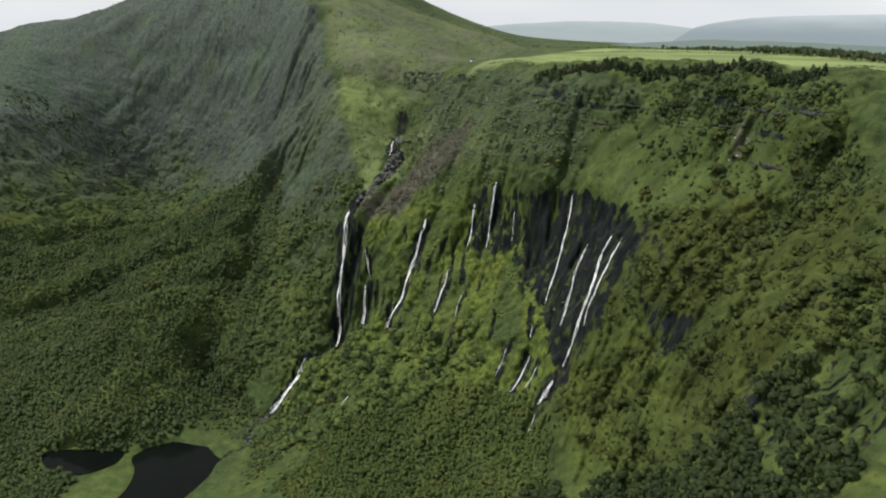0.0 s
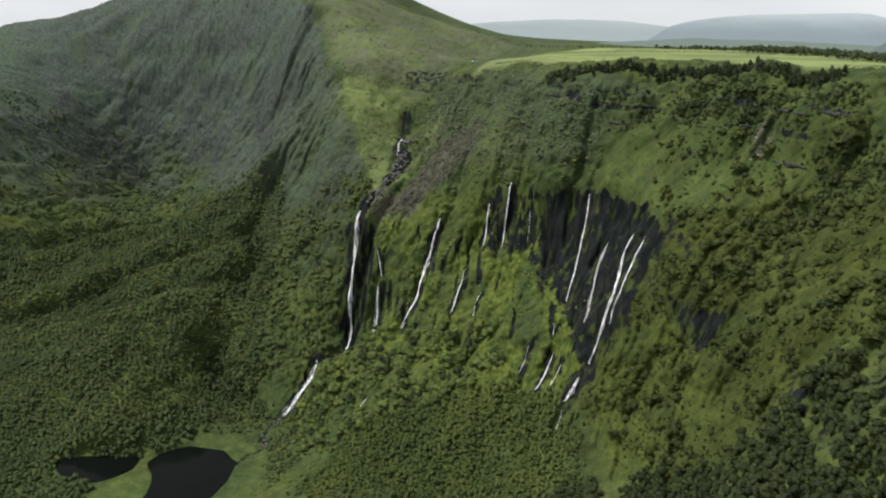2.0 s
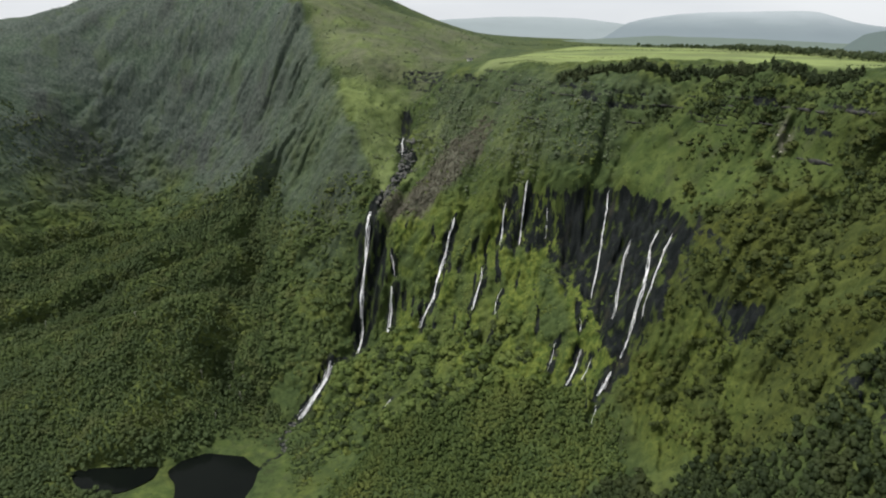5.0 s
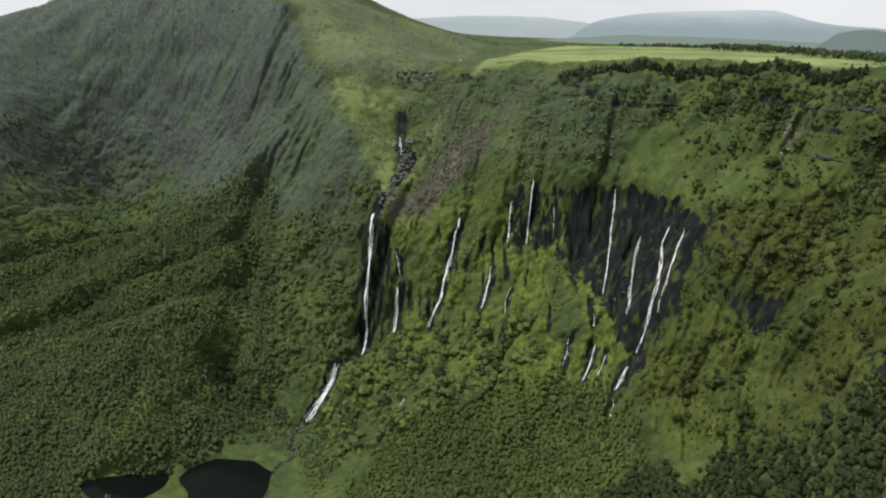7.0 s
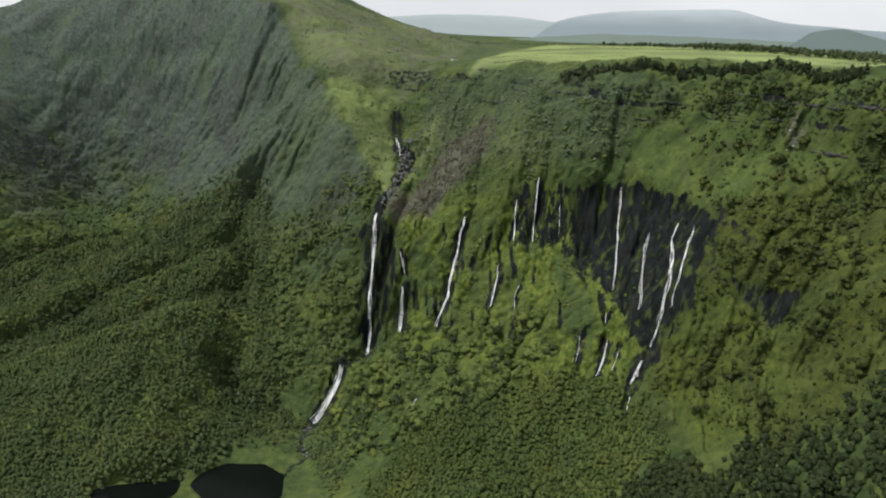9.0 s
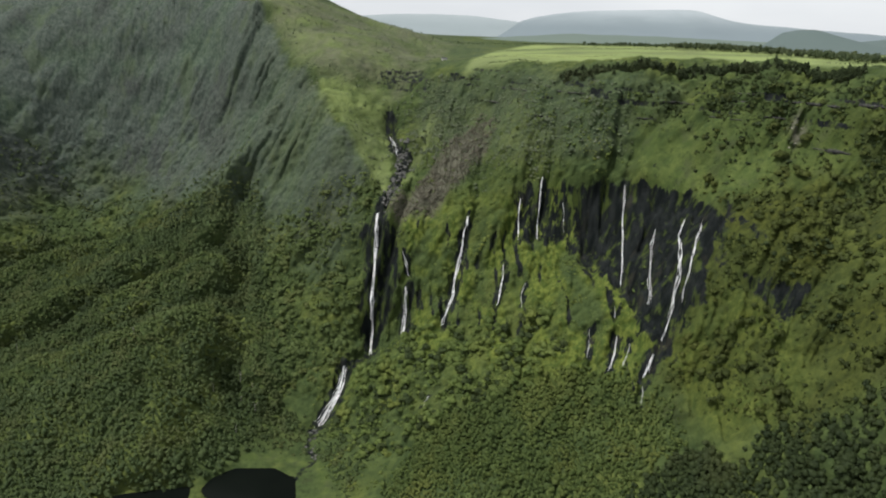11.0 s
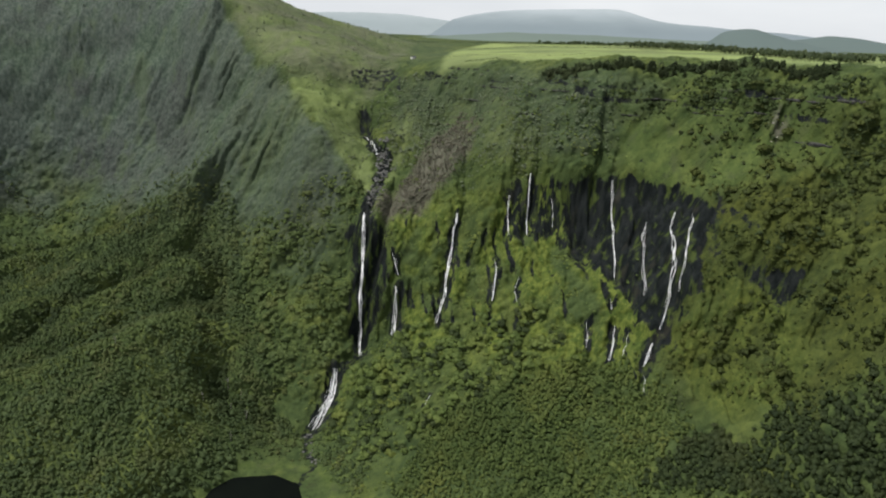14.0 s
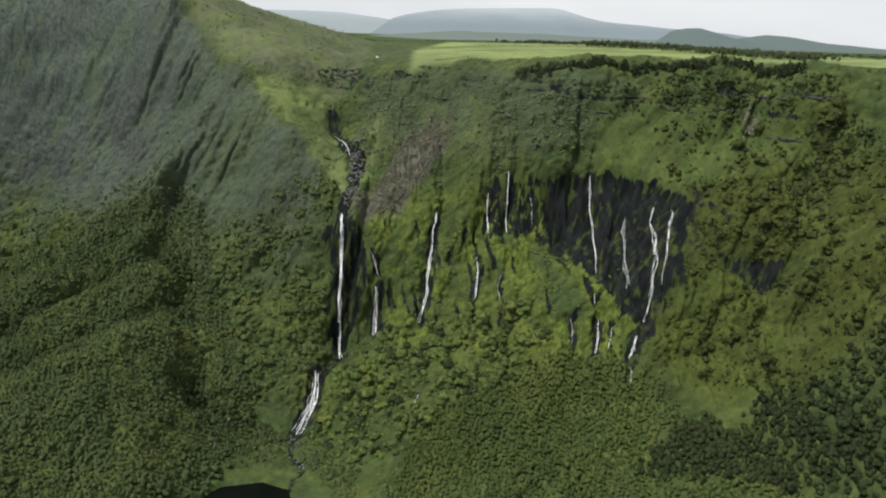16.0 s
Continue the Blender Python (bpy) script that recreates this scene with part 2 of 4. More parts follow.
SLATE = plain_material("dark_slate", (0.03, 0.03, 0.035), (0.08, 0.08, 0.085), 0.8)

# ---- landform ----
# Landform lines: each a run of places (x, y, z) along a feature of the ground.
LANDFORM = {
    "shore": [(-126, 474, 13), (-160, 475, 13), (-197, 460, 12), (-262, 455, 12), (-150, 440, 12), (-200, 430, 12), (-110, 500, 15), (-114, 537, 17)],
    "knoll_foot": [(-65, 482, 24), (-31, 437, 38), (-13, 414, 46), (14, 425, 59), (47, 387, 60), (61, 406, 66), (95, 424, 84), (110, 382, 88), (-60, 420, 26)],
    "near_spur": [(120, 362, 98), (147, 358, 112), (150, 328, 126), (167, 340, 137), (186, 310, 163), (199, 335, 186), (210, 384, 210)],
    "spur_face": [(187, 404, 208), (175, 416, 206), (183, 386, 192), (179, 376, 178), (177, 364, 160), (164, 366, 144), (145, 385, 129), (143, 394, 129), (156, 400, 155)],
    "spur_brow": [(135, 419, 140), (154, 418, 172), (158, 415, 175), (136, 436, 166), (151, 444, 198), (169, 460, 224), (204, 432, 223), (212, 446, 234)],
    "rim": [(209, 455, 252), (202, 463, 248), (218, 456, 277), (177, 516, 278), (153, 531, 265), (106, 567, 278), (104, 567, 272), (60, 610, 270), (30, 650, 271), (10, 685, 274), (-29, 732, 265)],
    "upper_slope": [(192, 484, 243), (149, 507, 229), (115, 548, 244), (45, 584, 232), (61, 561, 208), (5, 619, 205), (13, 667, 239), (-35, 679, 213)],
    "wet_wall": [(50, 562, 194), (127, 488, 191), (102, 457, 108), (93, 454, 100), (68, 489, 113), (50, 516, 130), (24, 545, 144), (43, 549, 152), (70, 541, 156)],
    "lower_wall": [(-2, 576, 167), (-20, 545, 94), (13, 519, 98), (2, 500, 85), (32, 485, 93), (-54, 521, 72), (-24, 494, 69), (-33, 482, 62)],
    "stream": [(-66, 729, 210), (-61, 647, 183), (-72, 600, 160), (-50, 585, 137), (-76, 586, 90), (-74, 578, 60), (-58, 572, 66), (-46, 568, 84), (-93, 556, 50), (-106, 555, 47)],
    "brow": [(-66, 546, 70), (-45, 548, 85), (-54, 530, 76), (-80, 530, 50)],
    "wood_slope": [(-144, 585, 61), (-168, 627, 75), (-182, 560, 49), (-206, 511, 46)],
    "wood_mound": [(-186, 485, 22), (-229, 474, 36), (-278, 484, 36), (-268, 499, 38), (-348, 583, 38), (-374, 595, 28)],
    "mountain_foot": [(-350, 674, 67), (-260, 687, 81), (-172, 684, 119), (-161, 710, 162), (-359, 813, 90)],
    "mountain_face": [(-143, 729, 217), (-321, 865, 157), (-263, 904, 264)],
    "mound_front": [(-243, 468, 26), (-201, 465, 29), (-281, 520, 59), (-203, 537, 60)],
    "wood_hollow": [(-78, 491, 25), (-157, 519, 23), (-164, 541, 31), (-143, 550, 23), (-75, 529, 63), (-151, 560, 43), (-134, 575, 51), (-102, 569, 59), (-161, 586, 60), (-128, 590, 66), (-137, 605, 77), (-156, 636, 81)],
    "mound_back": [(-182, 554, 37), (-315, 560, 45), (-182, 567, 60), (-375, 596, 33), (-235, 561, 79), (-192, 592, 75), (-385, 648, 36), (-186, 621, 80), (-231, 628, 83)],
    "fall_spur": [(-117, 614, 99), (-100, 612, 114), (-141, 646, 108), (-128, 645, 132), (-109, 635, 153), (-171, 691, 131), (-132, 662, 169), (-92, 662, 213), (-144, 699, 179)],
    "side_ridge": [(-386, 671, 56), (-340, 674, 59), (-298, 684, 66), (-217, 677, 97), (-273, 712, 86), (-311, 711, 92), (-243, 717, 112), (-220, 724, 106), (-278, 731, 101), (-233, 729, 123), (-190, 727, 154), (-216, 747, 160), (-195, 750, 172), (-186, 768, 197)],
    "grass_shoulder": [(-111, 672, 221), (-98, 711, 227), (-47, 719, 232), (-69, 725, 231), (-39, 742, 252), (-83, 751, 250), (-140, 759, 268), (-108, 767, 279), (-134, 825, 299), (-65, 849, 291), (-102, 866, 301)],
    "gullied_face": [(-429, 867, 97), (-252, 818, 158), (-382, 879, 112), (-310, 857, 150), (-408, 884, 136), (-441, 884, 151), (-265, 865, 183), (-323, 885, 171)],
    "high_face": [(-160, 745, 226), (-204, 822, 217), (-248, 862, 224), (-178, 806, 286), (-221, 840, 256)],
    "ridge": [(-126, 713, 251), (-119, 736, 249), (-102, 735, 245), (-100, 786, 279), (-214, 874, 329), (-172, 1024, 342), (-105, 1037, 322), (-35, 1044, 304), (18, 1050, 291), (-150, 1180, 325), (-50, 1180, 298), (-40, 880, 277), (-130, 950, 315)],
    "mountain_top": [(-330, 1150, 440), (-270, 1000, 390), (-545, 1025, 340), (-625, 930, 302), (-700, 830, 270), (-800, 1000, 240), (-640, 1150, 280), (-560, 800, 200), (-400, 1500, 330)],
    "plateau": [(100, 700, 283), (250, 650, 287), (330, 480, 283), (30, 800, 283), (100, 1000, 294), (400, 1000, 298), (600, 800, 293), (0, 1500, 296), (900, 1500, 298), (2500, 1500, 300), (0, 4500, 300), (3500, 4500, 300)],
    "east_shoulder": [(260, 420, 281), (300, 350, 283), (330, 200, 288), (250, 200, 190), (180, 200, 120), (380, 0, 290), (500, 300, 286), (260, 0, 150)],
    "valley": [(0, 200, 20), (0, 0, 0), (-300, 300, 6), (-450, 420, 22), (-520, 600, 45), (-640, 640, 110), (-300, -100, -5), (-900, 300, 30), (100, 260, 62), (-120, 330, 12)],
    "far_low": [(0, -2500, -20), (-2500, 0, 60), (-3500, 3000, 200), (2500, -500, 280), (-1500, 4500, 300), (2500, -3000, 200), (-2500, -2500, 0)],
}
R2 = math.sqrt(0.5)


def spread(values):
    """Softened distance, the kernel of the ground's surface."""
    return np.sqrt(values + 144.0)


def landform():
    """The smooth ground as a height over a plane tilted by 45 degrees: h over (x, s), s = (y+z)/sqrt2, h = (z-y)/sqrt2."""
    p = np.array([q for line in LANDFORM.values() for q in line], float)
    ease = np.array([40.0 if name in ("gullied_face", "high_face", "mountain_face", "side_ridge") else 4.0 for name, line in LANDFORM.items() for _ in line])
    a = np.stack([p[:, 0], (p[:, 1] + p[:, 2]) * R2], 1)
    h = (p[:, 2] - p[:, 1]) * R2
    n = len(p)
    k = spread(((a[:, None] - a[None]) ** 2).sum(-1)) - np.diag(ease)
    q = np.c_[np.ones(n), a / 1000]
    m = np.block([[k, q], [q.T, np.zeros((3, 3))]])
    w = np.linalg.solve(m, np.r_[h, 0, 0, 0])
    return a, w


SITES, WEIGHTS = landform()


def smooth_h(x, s):
    x, s = np.asarray(x, float), np.asarray(s, float)
    out = WEIGHTS[-3] + WEIGHTS[-2] * x / 1000 + WEIGHTS[-1] * s / 1000
    for (ax, as_), w in zip(SITES, WEIGHTS):
        out = out + w * spread((x - ax) ** 2 + (s - as_) ** 2)
    return out


def world(x, s, h):
    return np.stack([x, (s - h) * R2, (s + h) * R2], -1)

# ---- ground ----
TABLE = np.random.RandomState(7).rand(8, 256, 256)


def soft_noise(x, y, seed=0):
    """Smooth value noise from -1 to 1."""
    x, y = np.asarray(x, float) + 17.3 * seed, np.asarray(y, float) - 9.1 * seed
    i, j = np.floor(x).astype(int), np.floor(y).astype(int)
    u, v = x - i, y - j
    u, v = u * u * u * (u * (6 * u - 15) + 10), v * v * v * (v * (6 * v - 15) + 10)
    t = TABLE[seed % 8]
    a, b = t[i % 256, j % 256], t[(i + 1) % 256, j % 256]
    c, d = t[i % 256, (j + 1) % 256], t[(i + 1) % 256, (j + 1) % 256]
    return 2 * ((a * (1 - u) + b * u) * (1 - v) + (c * (1 - u) + d * u) * v) - 1


def layered(x, y, octaves, seed=0):
    out, gain = 0.0, 1.0
    for k in range(octaves):
        out = out + gain * soft_noise(x * 2.03**k, y * 2.03**k, seed + k)
        gain *= 0.5
    return out


def cushions(x, y, size, seed):
    """Overlapping rounded cushions on a jittered grid: their height from 0 to 1, and one chance number for each cushion."""
    gx, gy = np.asarray(x, float) / size, np.asarray(y, float) / size
    i, j = np.floor(gx).astype(int), np.floor(gy).astype(int)
    best, tone = np.zeros(np.shape(gx)), np.zeros(np.shape(gx))
    for di in (-1, 0, 1):
        for dj in (-1, 0, 1):
            a, b = (i + di) % 256, (j + dj) % 256
            px, py = i + di + TABLE[seed][a, b], j + dj + TABLE[seed + 1][a, b]
            r = 0.40 + 0.42 * TABLE[seed + 2][a, b]
            dome = np.sqrt(np.maximum(0, 1 - ((gx - px) ** 2 + (gy - py) ** 2) / r**2)) * r
            tone = np.where(dome > best, TABLE[seed + 3][a, b], tone)
            best = np.maximum(best, dome)
    return best, tone


def smooth(v, low, high):
    v = np.clip((v - low) / (high - low), 0, 1)
    return v * v * (3 - 2 * v)


def reach_of(x, y, line, reach):
    """Which places lie within `reach` metres of the box round a line."""
    px, py = [p[0] for p in line], [p[1] for p in line]
    return (x > min(px) - reach) & (x < max(px) + reach) & (y > min(py) - reach) & (y < max(py) + reach)


def inside(x, y, outline, edge):
    """1 well inside a closed outline, 0 well outside, soft over `edge` metres."""
    x, y = np.broadcast_arrays(np.asarray(x, float), np.asarray(y, float))
    out, close = np.zeros(x.shape), reach_of(x, y, outline, edge)
    if not close.any():
        return out
    x, y = x[close], y[close]
    d, cross = np.full(x.shape, 1e9), np.zeros(x.shape, bool)
    for (ax, ay), (bx, by) in zip(outline, outline[1:] + outline[:1]):
        ex, ey = bx - ax, by - ay
        t = np.clip(((x - ax) * ex + (y - ay) * ey) / (ex * ex + ey * ey), 0, 1)
        d = np.minimum(d, np.hypot(x - ax - t * ex, y - ay - t * ey))
        cross ^= ((ay > y) != (by > y)) & (x < (y - ay) * ex / (ey if ey else 1e-9) + ax)
    out[close] = smooth(np.where(cross, d, -d), -edge, edge)
    return out


def near_line(x, y, line, reach):
    """1 on an open line, 0 past `reach` metres."""
    x, y = np.broadcast_arrays(np.asarray(x, float), np.asarray(y, float))
    out, close = np.zeros(x.shape), reach_of(x, y, line, reach)
    if not close.any():
        return out
    x, y = x[close], y[close]
    d = np.full(x.shape, 1e9)
    for (ax, ay), (bx, by) in zip(line, line[1:]):
        ex, ey = bx - ax, by - ay
        t = np.clip(((x - ax) * ex + (y - ay) * ey) / (ex * ex + ey * ey), 0, 1)
        d = np.minimum(d, np.hypot(x - ax - t * ex, y - ay - t * ey))
    out[close] = 1 - smooth(d, 0, reach)
    return out


# Bare rock, as outlines on the cliff (x, z).
ALCOVE = [(78, 199), (84, 204), (108, 208), (133, 208), (146, 203), (138, 186), (125, 159), (110, 122), (97, 133), (86, 143), (75, 152), (73, 180)]
ALCOVE_WEST = [(30, 196), (54, 200), (84, 206), (86, 150), (60, 156), (48, 160), (34, 156)]
ALCOVE_EAST = [(128, 212), (156, 205), (160, 196), (140, 190), (128, 170)]
WOOD_RIDGES = [[(-188, 770), (-218, 763), (-255, 770), (-306, 765), (-345, 772), (-390, 767), (-422, 725), (-445, 700)], [(-200, 672), (-221, 683), (-246, 687), (-266, 676), (-300, 664), (-350, 668), (-400, 650)], [(-192, 600), (-207, 597), (-234, 582), (-259, 566), (-291, 566), (-325, 575), (-363, 568)]]
HOLLOWS = [[(-300, 800), (-328, 795), (-370, 792), (-404, 778), (-433, 745), (-456, 720)], [(-232, 716), (-274, 700), (-307, 684), (-347, 649), (-383, 640), (-410, 615)], [(-199, 655), (-194, 612), (-186, 573), (-184, 556), (-168, 546), (-150, 546)], [(-212, 640), (-250, 622), (-290, 612), (-330, 606)], [(-206, 749), (-219, 720), (-193, 668)]]
FALL_WALL = [(-86, 158), (-56, 158), (-52, 130), (-58, 96), (-62, 78), (-86, 62), (-84, 94)]
SPUR_ROCK = [(145, 172), (158, 178), (172, 184), (167, 168), (158, 158), (149, 160)]
POND_MAIN = [(-179, 456), (-176, 471), (-164, 482), (-137, 483), (-121, 471), (-117, 451), (-119, 428), (-130, 400), (-160, 398), (-158, 425), (-166, 446)]
POND_WEST = [(-243, 447), (-227, 455), (-195, 461), (-188, 462), (-186, 450), (-192, 440), (-200, 431), (-225, 432)]
BECK = [(-116, 532), (-117, 510), (-110, 492), (-121, 472)]
SLIP = [(12, 655), (-20, 640), (-58, 612), (-62, 598), (-28, 590), (0, 606), (22, 622)]
SCAR = [(187, 488), (192, 487), (195, 482), (194, 478), (189, 481)]
FIELD = [(0, 700), (30, 672), (75, 652), (120, 628), (175, 600), (215, 552), (240, 500), (300, 470), (420, 520), (520, 720), (430, 980), (250, 1040), (120, 1010), (40, 880)]
SPIT = [(-190, 438), (-166, 446), (-152, 418), (-165, 395), (-195, 405)]


NOTCH_ROCK = [(-82, 262), (-73, 269), (-31, 269), (-31, 252), (-50, 247), (-78, 252)]
NOTCH_CLEFT = [(-67, 230), (-57, 228), (-58, 210), (-69, 205)]
NEAR_ROCK = [(181, 176), (189, 182), (193, 176), (190, 163), (184, 163)]
EDGE_ROCK = [(198, 190), (206, 194), (214, 190), (210, 182), (200, 183)]
WEST_STRIP = [(-132, 748), (-109, 752), (-96, 742), (-80, 752), (-64, 739), (-71, 722), (-64, 680), (-62, 655), (-66, 618), (-78, 645), (-91, 662), (-110, 700), (-128, 717)]
SHOULDER = [(-133, 753), (-160, 795), (-183, 844), (-209, 879), (-180, 1030), (-50, 1060), (10, 1000), (-15, 860), (-35, 770), (-60, 738)]
EAST_BANK = [(-56, 634), (-50, 662), (-40, 690), (-28, 700), (-24, 690), (-38, 655), (-48, 632)]
EAST_SLOPE = [(126, 470), (142, 490), (170, 500), (215, 455), (230, 400), (230, 340), (180, 338), (142, 362), (118, 386), (106, 436)]
WATER_LINES = []


def water_line(label, width, strands, *run):
    """Notes one fall: its label, its width in metres, its strands, and its run of places (x, s) down the cliff."""
    WATER_LINES.append((label, width, strands, [(x, (y + z) * R2) for x, y, z in run]))


water_line("tall white waterfall plunging down dark wet rock", 3.2, 4, (-71, 605, 163), (-73, 595, 138), (-75, 584, 97), (-76, 562, 68))
water_line("short white waterfall in a dark rock cleft", 1.6, 2, (-66, 717, 209), (-61, 695, 200), (-58, 671, 194))
water_line("small white cascade over mossy rocks below the plunge", 4.6, 4, (-94, 561, 56), (-97, 552, 46), (-100, 543, 36), (-108, 538, 25), (-114, 534, 17))
water_line("thin bent waterfall over a mossy lip", 1.0, 2, (-52, 586, 137), (-49, 581, 128), (-47, 577, 121))
water_line("thin twin waterfall over dark rock", 2.2, 3, (-48, 575, 114), (-49, 566, 101), (-50, 556, 87))
water_line("long curving white waterfall on a mossy green wall", 1.9, 3, (-2, 579, 168), (-5, 573, 159), (-9, 563, 137), (-15, 553, 109), (-21, 543, 94))
water_line("thin curving waterfall on a mossy wall", 0.9, 2, (22, 547, 143), (21, 540, 131), (16, 532, 113))
water_line("faint trickle down a mossy wall", 0.5, 1, (36, 532, 133), (34, 527, 125), (32, 521, 117))
water_line("thin waterfall in a dark cleft of the mossy wall", 1.3, 2, (34, 568, 185), (33, 561, 170), (32, 555, 158))
water_line("thin waterfall from the brow of the wall", 1.0, 2, (50, 566, 202), (48, 560, 183), (46, 553, 159))
water_line("faint trickle over dark basalt", 0.6, 1, (64, 554, 188), (64, 548, 167))
water_line("thin misty waterfall in a dark basalt alcove", 0.9, 2, (103, 535, 207), (101, 522, 190), (100, 514, 173), (94, 493, 146))
water_line("faint waterfall strands over dark basalt", 0.8, 2, (116, 501, 184), (112, 495, 175), (109, 484, 157), (105, 472, 139))
water_line("white waterfall along the alcove's green edge", 1.7, 3, (128, 488, 193), (124, 479, 181), (120, 464, 163), (116, 460, 149), (109, 454, 121))
water_line("thin white waterfall on the alcove's green edge", 1.4, 2, (135, 477, 194), (130, 470, 184), (125, 464, 170), (118, 455, 145))
water_line("short bright trickle among moss", 0.8, 1, (88, 486, 131), (87, 482, 125))
water_line("short waterfall beside a dark rock strip", 0.8, 1, (73, 487, 115), (71, 480, 107), (69, 474, 100))
water_line("short white waterfall in the lower wall", 1.2, 2, (88, 475, 117), (84, 468, 104), (80, 462, 96))
water_line("short thin waterfall in the lower wall", 0.8, 1, (94, 468, 114), (89, 460, 100))
water_line("broad short white cascade out of a dark hollow", 2.6, 3, (104, 454, 111), (101, 450, 105), (98, 447, 99))
water_line("thin tail of water running into the wood", 0.8, 1, (97, 443, 95), (93, 435, 88))
water_line("small spout of water on the wooded slope", 0.8, 1, (-32, 490, 65), (-36, 485, 60))


def face_side(x, y):
    """1 on the steep dark side of the mountain's edge, 0 on its grassy shoulder."""
    edge = np.interp(y, (600, 655, 702, 753, 795, 844, 879, 1000), (-84, -80, -112, -135, -162, -185, -211, -275))
    return smooth(edge + 5 * soft_noise(np.asarray(x) / 14, np.asarray(y) / 9, 3) - x, -3, 11) * smooth(y, 590, 640)


def cover(x, y, z):
    """What grows or lies where: rock, turf, field, heath and slip, each from 0 to 1."""
    on_cliff = (y > 380) & (y < 640)
    ax, az = x + 3.5 * layered(x / 9, z / 13, 2, 2), z + 5.0 * layered(x / 6, z / 22, 2, 4)
    rock = np.zeros(np.shape(x))
    for outline, much in ((ALCOVE, 1.15), (ALCOVE_WEST, 0.66), (ALCOVE_EAST, 0.55), (FALL_WALL, 0.66), (SPUR_ROCK, 0.85)):
        rock = np.maximum(rock, much * inside(ax, az, outline, 7.0) * on_cliff)
    for outline in (NEAR_ROCK, EDGE_ROCK):
        rock = np.maximum(rock, 0.5 * inside(ax, az, outline, 6.0) * (y > 280) * (y < 390))
    for outline in (NOTCH_ROCK, NOTCH_CLEFT):
        rock = np.maximum(rock, 0.5 * inside(x, z, outline, 3.0) * (y > 700) * (y < 790))
    s = (y + z) * R2
    for _, width, _, run in WATER_LINES:
        rock = np.maximum(rock, np.clip(0.35 + 0.16 * width, 0, 0.75) * (1.15 + 0.5 * soft_noise(x / 5, s / 11, 6)) * near_line(x - 0.8, s, run, 4.5 + 2.2 * width))
    rock = np.maximum(rock, (0.46 + 0.34 * soft_noise(x / 3, z / 7, 2)) * near_line(x, z, [(106, 276), (102, 261), (99, 243), (96, 221)], 2.6) * on_cliff)
    # short dark clefts in the lower wall and ledges under the rim
    cleft = smooth(soft_noise(x / 3.8 + 0.6 * soft_noise(x / 9, z / 9, 2), z / 17, 3), 0.5, 0.62) * inside(x, z, [(-45, 165), (30, 175), (55, 155), (100, 140), (100, 95), (40, 105), (-40, 80)], 6) * on_cliff
    bed = smooth(soft_noise(x / 16, z / 2.6, 5), 0.5, 0.7) * smooth(z, 252, 258) * smooth(-z, -278, -272) * (x > -60) * (y > 440) * (y < 760)
    beck = near_line(x, y, BECK, 5.0) * (z < 30)
    gorge = near_line(x, y, [(-66, 729), (-60, 671), (-49, 658), (-57, 640), (-66, 612), (-72, 600)], 10.0)
    chute = near_line(x, y, [(-76, 572), (-94, 561), (-100, 546), (-115, 534)], 9.5) * (z < 80)
    rock = np.maximum.reduce([rock, 0.72 * cleft, 0.7 * bed, 0.7 * beck, 0.9 * gorge, np.clip(1.7 * chute, 0, 1.05)])
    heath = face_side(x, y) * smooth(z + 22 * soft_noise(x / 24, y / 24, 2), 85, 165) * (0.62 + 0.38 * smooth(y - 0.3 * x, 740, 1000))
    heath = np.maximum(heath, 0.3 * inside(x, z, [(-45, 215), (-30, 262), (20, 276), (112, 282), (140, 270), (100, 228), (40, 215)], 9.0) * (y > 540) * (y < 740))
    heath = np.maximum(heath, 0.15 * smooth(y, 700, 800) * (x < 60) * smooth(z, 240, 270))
    field = inside(x, y, FIELD, 6.0) * smooth(z, 262, 270)
    field = np.maximum(field, (0.46 + 0.32 * soft_noise(x / 6, y / 6, 2)) * np.maximum(inside(x, y, WEST_STRIP, 4.0), 0.8 * inside(x, y, EAST_BANK, 4.0)))
    field = np.maximum(field, 0.34 * (0.6 + 0.6 * soft_noise(x / 22, y / 22, 4)) * inside(x, y, SHOULDER, 10.0))
    shore = np.maximum(inside(x, y, SPIT, 4.0), near_line(x, y, [(-160, 494), (-140, 496), (-108, 486), (-98, 462), (-100, 430)], 6.5)) * smooth(-z, -34, -24)
    slope = inside(x, y, [(110, 560), (200, 478), (215, 440), (178, 452), (140, 482), (112, 520)], 9.0) * (0.8 + 0.3 * soft_noise(x / 14, y / 14, 5))
    west = inside(x, y, WEST_STRIP, 4.0) * 0.55
    brow = inside(x, y, [(-82, 560), (-50, 552), (20, 535), (40, 515), (0, 512), (-60, 530)], 8.0) * 0.15
    cone = inside(x, y, SHOULDER, 10.0) * 0.5
    turf = np.maximum.reduce([shore, slope, west, brow, cone])
    withered = (0.34 + 0.3 * soft_noise(x / 17, y / 17, 1) + 0.16 * soft_noise(x / 5, y / 5, 5)) * inside(x, y, SHOULDER, 8.0)
    slip = np.maximum.reduce([inside(x, y, SLIP, 7.0) * smooth(-z, -236, -215), inside(x, y, SCAR, 2.5), withered])
    return rock, np.clip(turf, 0, 1), field, heath, np.clip(slip, 0, 1)


